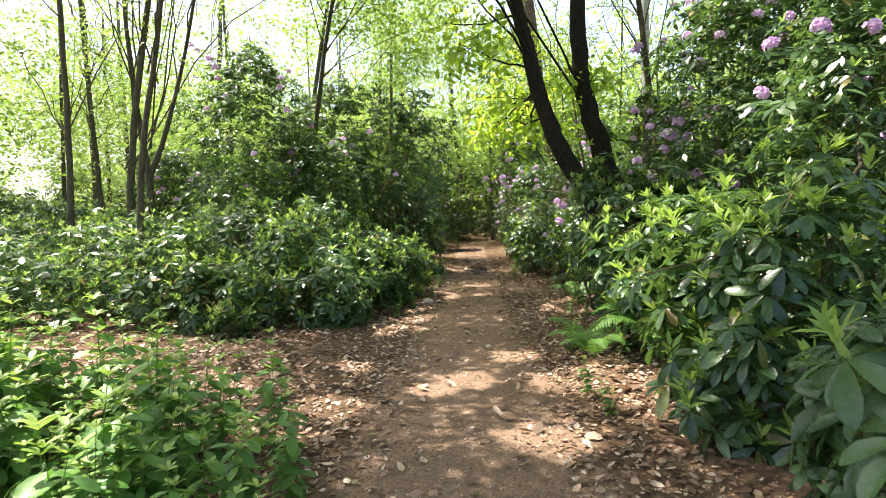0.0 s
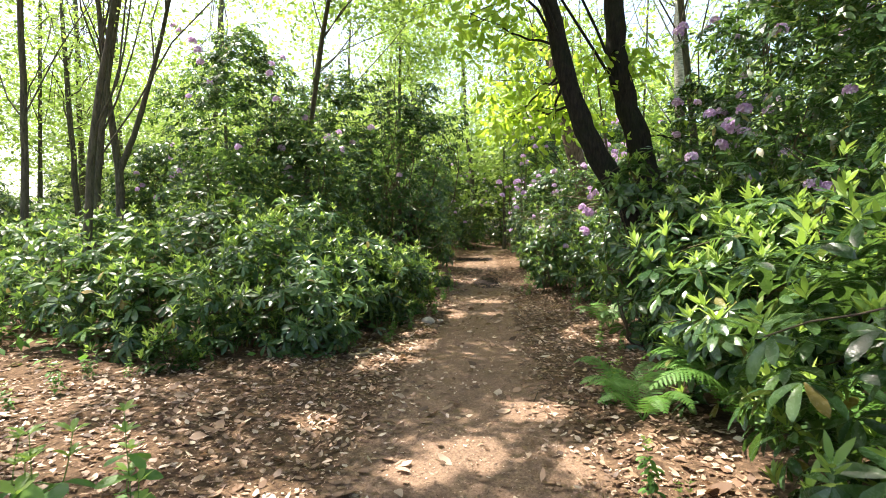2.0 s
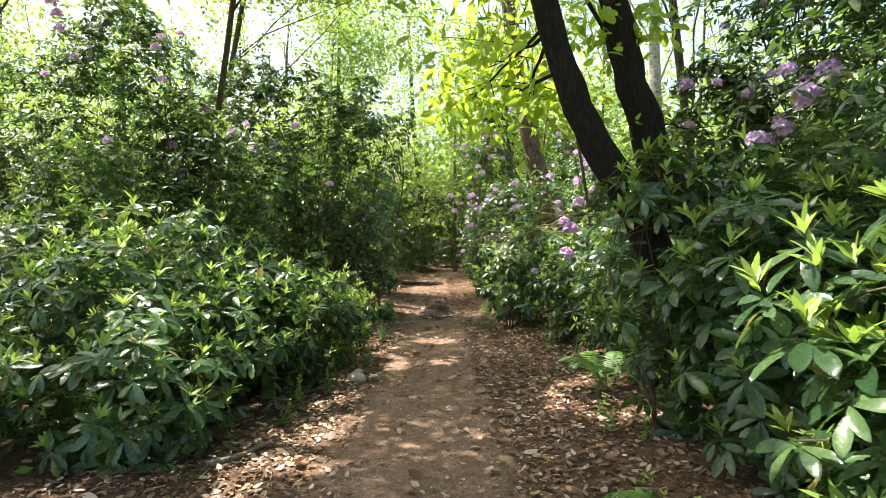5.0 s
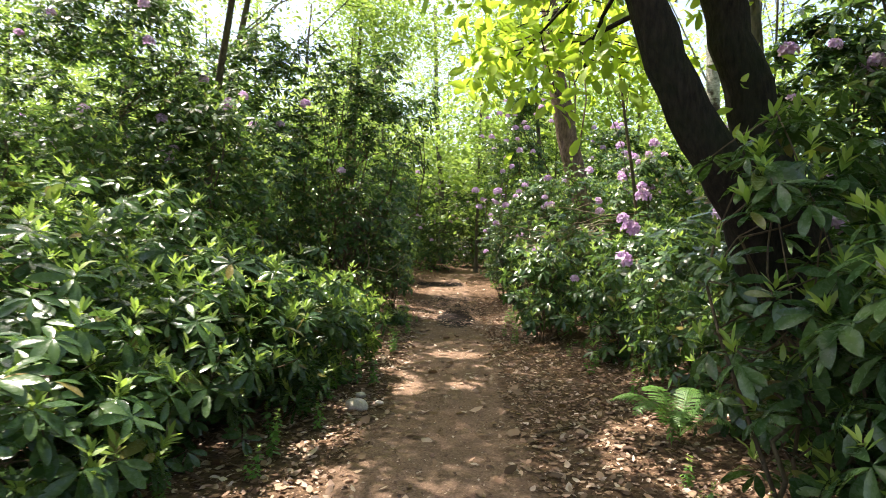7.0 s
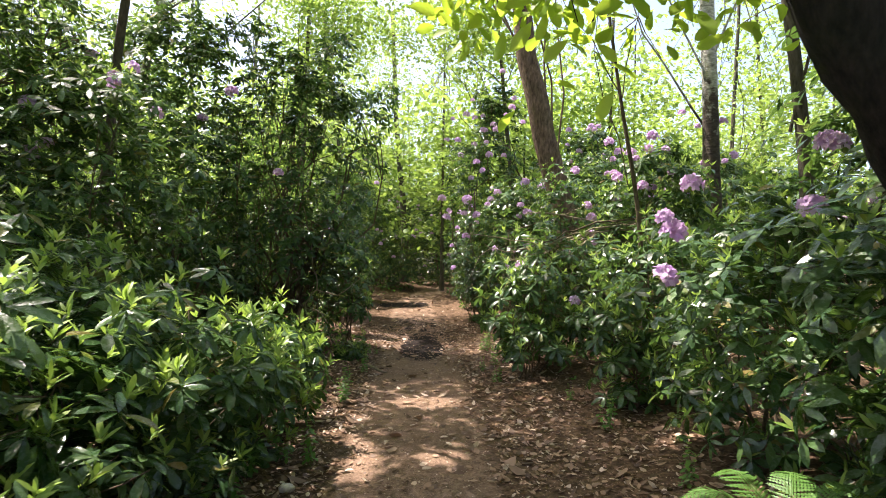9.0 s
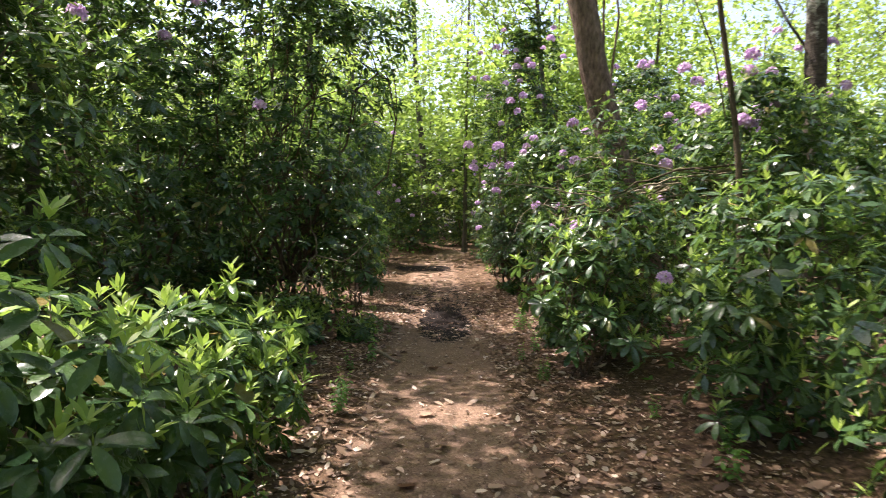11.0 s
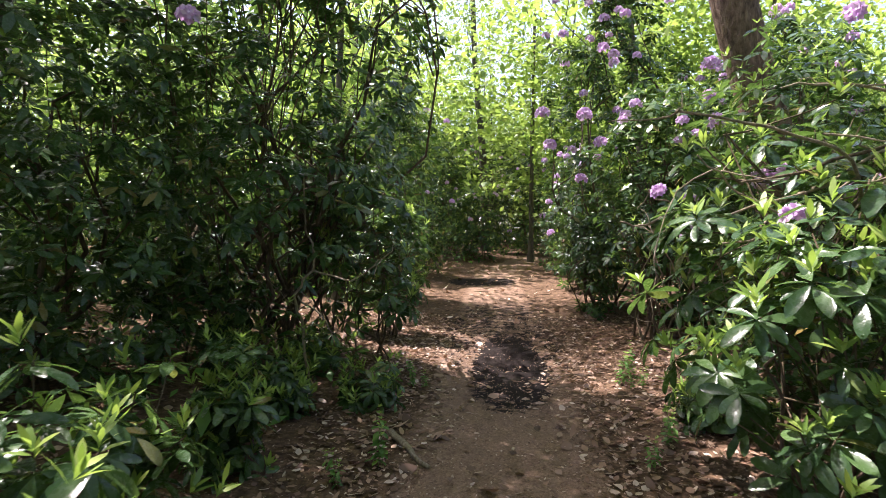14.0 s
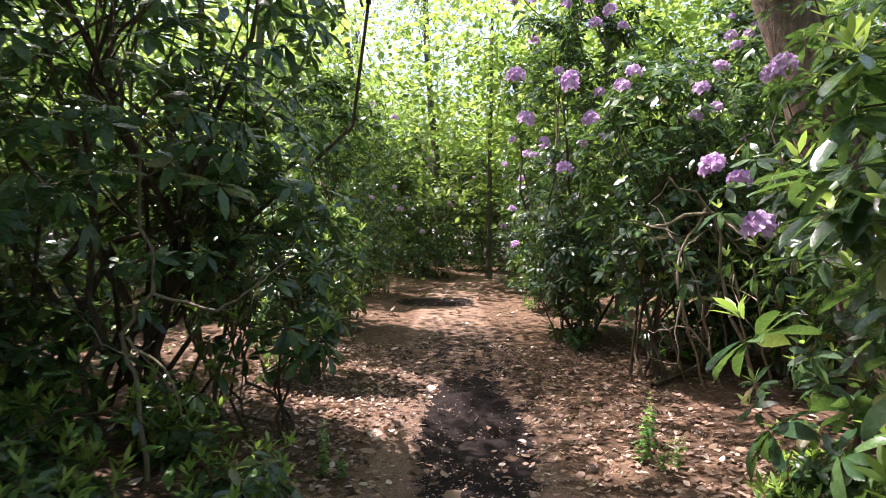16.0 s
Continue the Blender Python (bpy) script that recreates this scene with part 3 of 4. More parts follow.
rhododendron(7.0, 11.8, 2.0, 1.8, 6.2, 22, 56, BLOOM, 1, spare=(22, 0.45), young=0.15)
rhododendron(5.3, 6.0, 1.2, 1.2, 3.7, 22, 57, BLOOM, 1, spare=(6, 0.6), young=0.15)
rhododendron(5.2, 11.8, 1.2, 1.0, 4.0, 22, 58, BLOOM, 1, spare=(8, 0.5), young=0.2)
rhododendron(4.1, 12.5, 0.95, 0.85, 2.1, 22, 59, SUNNY, 1, flowers=[(3.2, 12.1, 1.95), (3.1, 12.0, 2.05), (3.15, 12.15, 1.62), (4.0, 11.7, 2.1), (3.3, 12.0, 2.3)], young=0.6, loose=0.28)
rhododendron(4.3, 14.7, 1.05, 1.05, 2.0, 16, 60, SUNNY, 1, flowers=[(3.15, 14.7, 1.3)], young=0.7, loose=0.28)
near_right = rhododendron(3.15, 16.9, 1.15, 0.95, 2.2, 10, 61, SUNNY, 2, leaf=0.185, young=0.6, bare=0.3, flowers=[(2.75, 16.2, 1.75)], loose=0.28, pick=280)
rhododendron(2.85, 16.15, 0.75, 0.75, 1.6, 9, 77, "sunlit rhododendron shoots hanging out over the leaf litter", 2, leaf=0.185, young=1.3, bare=0.55, loose=0.45, pick=200)
rhododendron(3.6, 14.4, 0.60, 0.60, 1.3, 11, 78, "sunlit rhododendron shoots hanging out over the leaf litter", 2, leaf=0.175, young=0.8, bare=0.2, loose=0.35, pick=120)
rhododendron(5.2, 17.2, 1.4, 1.2, 3.8, 22, 62, BLOOM, 1, flowers=[(5.1, 17.0, 3.9), (4.7, 16.9, 3.6), (5.4, 17.0, 3.3), (5.0, 16.8, 3.0), (4.5, 17.0, 3.2)], spare=(4, 0.8), young=0.7)
right_pole = rhododendron(4.2, 19.1, 1.2, 1.1, 3.2, 15, 63, SUNNY, 1, spare=(6, 0.6), young=0.6, bare=0.4, flowers=[(4.22, 17.75, 2.82), (4.82, 18.3, 4.1), (5.0, 18.3, 3.9), (3.07, 17.3, 2.05), (3.2, 17.25, 2.1)], loose=0.28)
right_arch = rhododendron(3.55, 21.9, 1.05, 1.05, 3.7, 22, 64, BLOOM, 1, flowers=[(2.4, 21.4, 3.4), (2.95, 21.4, 3.4), (1.75, 20.9, 3.34), (2.32, 21.0, 3.34), (2.7, 20.9, 4.0), (2.55, 20.9, 4.2), (1.85, 20.9, 2.9), (2.8, 20.8, 3.2), (2.35, 21.5, 2.5), (2.6, 21.3, 3.0)], spare=(3, 0.9), young=0.3, bare=1.25, stems=10)
rhododendron(4.5, 22.9, 1.0, 0.8, 2.7, 20, 76, "dark glossy rhododendron reaching down to the soil", 1, young=0.1, leaf=0.17, bare=0.1, stems=5)
rhododendron(2.85, 24.0, 0.60, 0.8, 2.0, 24, 75, "dark glossy rhododendron reaching down to the soil", 2, young=0.15, leaf=0.15, bare=0.12, stems=5)
rhododendron(3.3, 24.6, 1.25, 1.2, 6.6, 18, 65, BLOOM, 1, flowers=[(2.13, 23.5, 5.92), (2.28, 23.5, 5.32), (2.67, 23.4, 6.44), (2.51, 23.5, 6.05), (3.78, 23.4, 6.25), (3.63, 23.5, 6.06), (4.11, 23.5, 5.86), (3.34, 23.4, 5.61), (3.08, 23.5, 5.28), (3.15, 23.4, 4.9), (3.57, 23.5, 4.9), (2.73, 23.4, 5.19), (3.85, 23.4, 6.5), (3.53, 23.5, 7.3)], spare=(8, 0.5), young=0.4, bare=0.6)
rhododendron(3.15, 27.4, 0.9, 1.1, 3.4, 18, 66, BLOOM, 1, spare=(6, 0.5), young=0.3)
rhododendron(5.7, 22.2, 1.6, 1.5, 4.3, 22, 67, BLOOM, 1, spare=(8, 0.6), young=0.5)
rhododendron(6.8, 25.2, 1.8, 1.6, 5.9, 18, 68, BLOOM, 1, spare=(10, 0.55), young=0.5, leaf=0.185)
rhododendron(3.4, 31.0, 1.2, 1.5, 3.8, 18, 69, SUNNY, 0, spare=(5, 0.5), young=0.5, leaf=0.185)
rhododendron(7.4, 19.6, 1.5, 1.4, 3.9, 22, 70, BLOOM, 1, flowers=[(6.66, 18.6, 4.5), (7.17, 18.6, 4.6), (7.25, 18.4, 3.9), (6.4, 18.7, 4.8), (6.1, 18.7, 3.3)], spare=(6, 0.5), young=0.6, leaf=0.185)
rhododendron(9.8, 15.0, 2.0, 1.8, 4.2, 22, 71, BLOOM, 1, spare=(5, 0.5), young=0.5, leaf=0.19)
rhododendron(0.1, 34.5, 1.5, 1.0, 2.6, 16, 73, SUNNY, 0, spare=(4, 0.4), young=0.5, leaf=0.2)
rhododendron(-1.0, 36.0, 1.5, 1.2, 5.0, 14, 74, SUNNY, 0, spare=(6, 0.4), young=0.5, leaf=0.2)
rhododendron(2.2, 37.8, 1.8, 1.3, 4.4, 18, 72, SUNNY, 0, spare=(6, 0.4), young=0.5, leaf=0.2)
# bare crooked branches under the shrubs
def bare_branch(root, points, r, seed, material=None, twigs=3):
    rng = np.random.default_rng(seed)
    o = np.array(root.location)
    pts = np.asarray(points, float) - o
    s, q = np.linspace(0, 1, len(pts)), np.linspace(0, 1, 3 * len(pts))
    line = np.stack([np.interp(q, s, pts[:, k]) for k in range(3)], 1)
    line[1:-1] += rng.normal(0, r * 0.9, (len(q) - 2, 3))
    pieces = [tube(line, np.linspace(r, r * 0.45, len(q)), 7)]
    for k in range(twigs):
        b = line[rng.integers(2, len(q))]
        e = b + rng.normal(0, 0.22, 3)
        pieces.append(tube(bent(rng, b, e, 6, 0.14), np.linspace(r * 0.5, r * 0.2, 6), 5))
    part("bare_branch", mesh_from("bare_branch", *grown(pieces), material or M_PALE), root, "pale crooked leafless branch")


bare_branch(left_dark, [(-0.80, 18.8, 0.0), (-0.84, 18.75, 0.72), (-0.93, 18.7, 1.0), (-0.69, 18.65, 1.29), (-0.77, 18.65, 1.74), (-0.82, 18.7, 2.2), (-1.0, 18.8, 2.9)], 0.017, 1)
bare_branch(left_dark, [(-0.69, 18.65, 1.29), (-0.31, 18.65, 1.18), (-0.12, 18.7, 1.3), (0.08, 18.75, 1.48)], 0.011, 2)
bare_branch(left_dark, [(-0.88, 18.7, 1.02), (-0.62, 18.6, 0.86), (-0.48, 18.55, 0.70), (-0.42, 18.5, 0.55)], 0.010, 8, None, 2)
bare_branch(left_dark, [(-1.9, 18.5, 0.0), (-1.5, 18.4, 0.35), (-1.1, 18.35, 0.62), (-0.8, 18.3, 0.66)], 0.014, 9, M_STEM, 3)
bare_branch(left_dark, [(-1.6, 19.4, 0.0), (-1.45, 19.2, 0.9), (-1.25, 18.9, 1.8), (-1.35, 18.6, 2.8)], 0.030, 3, M_STEM)
bare_branch(right_arch, [(3.9, 20.4, 0.3), (3.5, 20.2, 1.2), (3.33, 20.1, 1.99), (2.95, 20.0, 2.2)], 0.018, 4)
bare_branch(right_arch, [(3.9, 20.5, 1.7), (3.27, 20.1, 1.94), (2.9, 20.05, 1.80), (2.62, 20.0, 1.84)], 0.022, 5)
bare_branch(right_arch, [(3.30, 20.1, 1.96), (3.02, 20.05, 1.5), (3.07, 20.0, 1.01), (3.29, 20.0, 0.74), (3.32, 20.0, 0.5)], 0.012, 6)
bare_branch(right_arch, [(3.05, 20.0, 1.2), (2.98, 19.95, 0.9), (3.0, 19.9, 0.62)], 0.009, 7, None, 1)
for k in range(16):
    bx = 3.0 + 0.17 * k
    bare_branch(right_arch, [(bx + 0.5, 21.0, 0.2), (bx + 0.2, 20.7, 0.9), (bx, 20.4, 1.3 + 0.04 * k), (bx - 0.35, 20.2, 1.75 + 0.03 * (k % 5))], 0.010 + 0.002 * (k % 3), 20 + k, M_STEM if k % 3 == 0 else None)
bare_branch(right_pole, [(5.79, 17.2, 2.50), (4.82, 17.2, 2.50), (4.17, 17.2, 2.33), (3.52, 17.2, 2.14), (3.1, 17.2, 1.85), (2.95, 17.2, 1.5)], 0.026, 50)
bare_branch(right_pole, [(4.74, 17.0, 2.40), (3.97, 16.9, 2.49), (3.36, 16.8, 2.60), (2.93, 16.75, 2.56)], 0.014, 51)
bare_branch(right_pole, [(4.4, 17.2, 2.40), (3.8, 17.3, 2.2), (3.3, 17.3, 1.9), (2.9, 17.2, 1.5)], 0.012, 52)
for k in range(6):
    bare_branch(right_pole, [(4.5 - 0.08 * k, 17.5, 2.35), (4.0 - 0.06 * k, 17.3, 2.15 - 0.05 * k), (3.75 - 0.05 * k, 17.3, 1.5 - 0.05 * k), (3.6 - 0.03 * k, 17.35, 0.9 - 0.03 * k)], 0.011, 60 + k)
bare_branch(near_right, [(3.6, 17.0, 1.6), (3.1, 16.3, 2.05), (2.5, 15.7, 2.12), (1.95, 15.5, 2.16)], 0.012, 80)
bare_branch(near_right, [(3.3, 16.9, 1.5), (2.9, 16.6, 1.75), (2.5, 16.3, 1.9), (2.2, 16.0, 2.05)], 0.009, 81)
for k in range(6):
    by, bz = 16.5 + 0.13 * k, 2.45 - 0.07 * k
    bare_branch(near_right, [(4.9, by + 0.3, bz + 0.08), (4.1, by + 0.1, bz - 0.02), (3.5, by, bz - 0.2), (3.0, by - 0.1, bz - 0.42 - 0.05 * k), (2.55, by - 0.15, bz - 0.5 - 0.1 * k)], 0.016 - 0.0012 * k, 90 + k, None if k % 3 else M_STEM)
# shrubs further off, all round
rr = np.random.default_rng(5)
for k in range(24):
    bx, by = -28 + k * 2.5 + rr.uniform(-0.7, 0.7), rr.uniform(37, 46)
    if -3 < bx < 6:
        by = rr.uniform(43, 47)
    rhododendron(float(bx), float(by), 2.1, 1.6, float(rr.uniform(3.6, 6.5)), 9, 200 + k, FAR, 0, leaf=0.34, young=0.9, stems=2)
for k, (bx, by, bh) in enumerate([(-8, 22, 3), (-12, 20, 2.6), (-6, 25, 3.4), (-11, 26, 3), (-15, 17, 3), (-13, 11, 2.4), (10, 21, 4), (12, 26, 5), (9.5, 29, 5), (-9, 4.5, 1.4), (-7, 0.5, 2), (8.5, 3.5, 4), (6.5, 0, 2.5), (13, 12, 5),
                                  (-5.5, 31, 3), (-9.5, 33, 3.5), (-15, 31, 3.5), (6.5, 31, 4), (-19, 22, 4), (-17, 8, 3), (-3.8, 27, 3.5), (11.5, 17.5, 5), (-21, 30, 5)]):
    rhododendron(bx, by, 1.9, 1.7, bh, 13, 240 + k, FAR, 0, leaf=0.26, young=0.9, stems=3)

# ---- trees ----
GAPS = [(1.3, 5.9, 0, 0.33), (0.95, 5.5, 0, 0.24), (2.25, 5.65, 0, 0.34), (1.95, 4.2, 0, 0.36), (1.87, 6.86, 0, 0.34), (0.2, 5.0, 0, 0.3), (-1.2, 5.4, 0, 0.45), (0.3, 20.4, 0, 0.5), (1.35, 15.1, 0, 0.36), (0.31, 11.83, 0, 0.34),
        (-2.2, 6.2, 0, 0.3), (0.3, 8.8, 0, 0.25), (0.45, 9.9, 0, 0.25), (0.25, 10.9, 0, 0.35), (-0.5, 9.0, 0.8, 0.4), (0.5, 13.6, 0, 0.25), (2.4, 19.3, 0, 0.2), (2.8, 16.0, 1.2, 0.55), (0.0, 6.4, 0, 0.25), (1.5, 12.9, 0, 0.25), (3.9, 13.0, 0, 0.3), (3.6, 18.3, 0, 0.35), (0.9, 17.6, 0, 0.25), (0.0, 19.5, 1.2, 0.45), (-0.5, 21.8, 1.2, 1.2),
        (3.4, 6.4, 1.5, 1.0), (-0.25, 13.2, 1.1, 0.75), (-1.0, 3.3, 0.8, 0.3), (-2.4, 3.2, 0.8, 0.3), (-5.5, 10.0, 1.2, 1.6), (3.3, 16.8, 1.5, 0.4), (3.1, 5.8, 0.8, 1.0), (-0.3, 8.4, 0.3, 0.4), (0.2, 9.6, 0.1, 0.35), (-0.1, 10.6, 0.3, 0.35), (0.1, 12.4, 0.2, 0.35), (0.35, 14.2, 0.1, 0.3), (-0.2, 17.6, 0.2, 0.35), (3.1, 18.3, 0.1, 0.4), (2.7, 17.3, 0.8, 0.4), (-0.7, 18.7, 1.0, 0.4), (4.2, 14.7, 1.4, 0.8), (2.1, 11.4, 3.9, 1.1), (3.4, 12.2, 1.9, 0.5)]
rg = np.random.default_rng(77)
for k in range(170):
    gy = float(rg.uniform(2, 27))
    gx = float(rg.uniform(-9, left_edge(gy) - 0.4)) if k % 2 else float(rg.uniform(right_edge(gy) + 0.3, 9))
    if gx > 2 and (gy < 5.5 or (6.9 < gy < 12 and gx < 5)):
        continue
    if (-5 < gx < -0.6 and 15.5 < gy < 23) or (2 < gx < 5.2 and 18 < gy < 24):
        continue
    GAPS.append((gx, gy, 1.2, float(rg.uniform(0.2, 0.55))))
for k in range(18):
    gy = float(rg.uniform(7.6, 13.5))
    GAPS.append((float(rg.uniform(-5.0, left_edge(gy) - 0.3)), gy, 0.9, float(rg.uniform(0.22, 0.5))))


def sun_gap(p):
    """True where a crown point leaves the sun's way open to one of the light pools."""
    s = np.array(SUN_DIR)
    out = np.zeros(len(p), bool)
    for gx, gy, gh, r in GAPS:
        q = p - np.array([gx, gy, gh])
        away = q - (q @ s)[:, None] * s
        out |= (away ** 2).sum(1) < r * r
    return out


def tree(x, y, stems, crown, material, label, seed, leaves=3500, leaf=0.10, leaf_mat=None, limbs=10, lod=0, cloud=14, name="tree"):
    """stems: lists of points above the foot, each with a first and a last radius. crown: (x, y, z, rx, ry, rz) above the foot."""
    rng = np.random.default_rng(seed)
    z0 = float(gz(x, y)) - 0.05
    root = thing(name, x, y, z0, label, "tree")
    ends = []
    for pts, r0, r1 in stems:
        pts = np.asarray(pts, float)
        s = np.linspace(0, 1, len(pts))
        rings = max(14, 2 * len(pts))
        q = np.linspace(0, 1, rings)
        line = np.stack([np.interp(q, s, pts[:, k]) for k in range(3)], 1)
        line[1:-1] = (line[:-2] + line[1:-1] * 2 + line[2:]) / 4
        line[2:-1] += rng.normal(0, r0 * 0.08, (rings - 3, 3)) * np.array([1, 1, 0])
        rad = r0 + (r1 - r0) * q
        if pts[0][2] < 0.1:
            rad[0] *= 1.35
        part("trunk", mesh_from("trunk", *tube(line, rad * rng.uniform(0.95, 1.06, rings), 12), material), root)
        ends.append(line)
    cx, cy, cz, rx, ry, rz = crown
    c = np.array([cx, cy, cz])
    clumps = c + unit(rng.normal(size=(cloud, 3))) * (rng.random((cloud, 1)) ** 0.5) * np.array([rx, ry, rz])
    for k in range(limbs):
        line = ends[k % len(ends)]
        s = line[rng.integers(len(line) // 2 - 1, len(line))]
        e = clumps[rng.integers(cloud)]
        l2 = bent(rng, s, e, 7, 0.07, 0.04)
        pieces = [tube(l2, np.linspace(0.026, 0.007, 7) * min(1.0, stems[0][1] / 0.12), 5)]
        for q in range(4):
            b = l2[rng.integers(3, 7)]
            pieces.append(tube(bent(rng, b, b + rng.normal(0, 0.45, 3), 4, 0.08), np.linspace(0.010, 0.004, 4), 4))
        part("limb", mesh_from("limb", *grown(pieces), material), root)
    if leaves:
        # flat sprays of leaves within each clump
        sprays = max(1, leaves // 26)
        hub = clumps[rng.integers(cloud, size=sprays)] + rng.normal(size=(sprays, 3)) * np.array([rx, ry, rz * 0.7]) * 0.30
        w = rng.integers(sprays, size=leaves)
        p = hub[w] + rng.normal(size=(leaves, 3)) * np.array([0.30, 0.30, 0.07]) * (leaf / 0.11)
        ok = ~sun_gap(p + np.array([x, y, z0]))
        hh = p + np.array([x, y, z0])
        ok &= (hh[:, 2] > 3.1) | (np.abs(hh[:, 0] - 1.3) > 2.5) | (hh[:, 1] > 24)
        p = p[ok]
        n = len(p)
        ax = unit(rng.normal(size=(n, 3)) * np.array([1, 1, 0.35]) + np.array([0, 0, -0.25]))
        up = unit(rng.normal(0, 0.5, (n, 3)) + np.array([0, 0, 1.0]))
        ln = leaf * rng.uniform(0.6, 1.3, n)
        v, t = blades(p, ax, up, ln, ln * rng.uniform(0.26, 0.36, n), rng.uniform(0, 0.3, n), lod)
        part("crown", mesh_from("crown", v, t, leaf_mat or M_CANOPY), root, "loose crown of small bright green leaves", "stuff")
    return root


# the forked tree beside the path; its bark colour holds the backlit shade
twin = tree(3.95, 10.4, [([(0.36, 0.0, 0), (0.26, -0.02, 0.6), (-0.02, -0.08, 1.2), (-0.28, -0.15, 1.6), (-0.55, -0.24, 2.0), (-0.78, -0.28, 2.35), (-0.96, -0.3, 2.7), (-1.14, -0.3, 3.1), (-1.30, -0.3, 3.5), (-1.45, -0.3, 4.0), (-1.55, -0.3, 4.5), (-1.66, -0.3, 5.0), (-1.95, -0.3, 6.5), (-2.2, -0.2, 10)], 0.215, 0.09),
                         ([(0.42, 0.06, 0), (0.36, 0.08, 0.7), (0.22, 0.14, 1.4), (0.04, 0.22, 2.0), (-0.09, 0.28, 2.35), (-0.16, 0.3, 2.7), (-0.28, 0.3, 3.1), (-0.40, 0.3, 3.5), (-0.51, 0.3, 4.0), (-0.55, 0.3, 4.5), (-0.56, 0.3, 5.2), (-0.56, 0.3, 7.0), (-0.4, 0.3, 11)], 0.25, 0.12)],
            (-3.0, 0.5, 8.8, 3.0, 2.6, 1.8), M_BACKLIT_BARK, "forked tree with two leaning trunks, coloured near-black as if backlit", 301, leaves=11000, leaf=0.13, limbs=14, cloud=22)
# its low sprays of large bright leaves
def spray(root, a, b, count, seed, leaf, material=None):
    rng = np.random.default_rng(seed)
    o = np.array(root.location)
    line = bent(rng, np.array(a) - o, np.array(b) - o, 8, 0.05)
    pieces = [tube(line, np.linspace(0.022, 0.006, 8), 5)]
    tips = []
    for k in range(7):
        s = line[rng.integers(2, 8)]
        e = s + rng.normal(0, 0.30, 3) * np.array([1, 1, 0.6]) + np.array([0, 0, -0.05])
        pieces.append(tube(bent(rng, s, e, 4, 0.08), np.linspace(0.008, 0.003, 4), 4))
        tips.append(e)
    part("limb", mesh_from("limb", *grown(pieces), M_BACKLIT_BARK), root)
    tips = np.array(tips)
    p = tips[rng.integers(len(tips), size=count)] + rng.normal(0, 0.17, (count, 3))
    ax = unit(rng.normal(size=(count, 3)) * np.array([1, 1, 0.3]) + np.array([0, 0, -0.55]))
    up = unit(rng.normal(0, 0.7, (count, 3)) + np.array([0, -0.5, 0.7]))
    ln = leaf * rng.uniform(0.7, 1.25, count)
    v, t = blades(p, ax, up, ln, ln * 0.23, rng.uniform(0.05, 0.35, count), 2, 0.3)
    part("leaf_spray", mesh_from("leaf_spray", v, t, material or M_SPRAY), root, "spray of long bright yellow-green leaves", "stuff")


spray(twin, (2.5, 10.1, 3.9), (1.7, 11.6, 3.5), 190, 401, 0.165)
spray(twin, (2.5, 10.1, 3.7), (2.5, 11.8, 3.4), 210, 402, 0.165)
spray(twin, (2.4, 10.1, 4.3), (1.2, 9.8, 4.7), 170, 403, 0.165)
spray(twin, (2.3, 10.1, 4.8), (2.6, 12.0, 4.6), 240, 404, 0.165)
spray(twin, (3.25, 10.1, 4.2), (3.5, 11.8, 4.3), 190, 405, 0.165)
spray(twin, (2.2, 10.1, 5.2), (0.4, 11.0, 5.3), 170, 406, 0.165)
spray(twin, (2.5, 10.1, 3.8), (2.1, 11.9, 4.0), 200, 407, 0.165)

spray(twin, (2.62, 10.1, 3.45), (1.75, 12.1, 3.7), 120, 408, 0.16)
spray(twin, (3.6, 10.7, 3.2), (4.6, 11.4, 3.1), 30, 409, 0.14)

# trees left of the path
tree(-4.75, 9.9, [([(0, 0, 0), (0.08, 0, 1.4), (0.16, 0, 2.7), (0.36, 0, 3.9), (0.62, 0, 4.9), (1.2, -0.2, 9)], 0.075, 0.03)],
     (2.0, -1.0, 8.4, 2.6, 2.4, 1.6), M_GREYBARK, "slender leaning young tree with mossy grey bark", 310, leaves=12000, leaf=0.13, cloud=34, limbs=7)
tree(-6.5, 13.28, [([(0, 0, 0), (0.02, 0, 1.6), (0.02, 0, 3.1), (-0.18, 0, 4.2), (-0.32, 0, 5.6), (-0.5, 0, 9)], 0.105, 0.04), ([(0.03, 0, 2.95), (0.28, 0, 3.45), (0.60, 0, 4.3), (1.0, 0, 5.6), (1.5, 0.1, 8)], 0.075, 0.03)],
     (0.3, 0, 8.2, 2.8, 2.6, 2.2), M_GREYBARK, "forked grey-brown tree rising from the shrubs", 311, leaves=4500, leaf=0.09, limbs=6)
tree(-9.8, 16.5, [([(0, 0, 0), (-0.3, 0, 4), (-0.6, 0, 10)], 0.10, 0.04)], (-0.4, 0, 7.0, 2.6, 2.6, 2.4), M_GREYBARK, "slender tree in the sunlit wood", 312, leaves=4500, leaf=0.10)
tree(-7.6, 12.0, [([(0, 0, 0), (0.1, 0, 4), (0.0, 0, 10)], 0.08, 0.04)], (0.0, 0, 7.2, 2.2, 2.2, 2.0), M_GREYBARK, "slender tree in the sunlit wood", 313, leaves=3600, leaf=0.09)
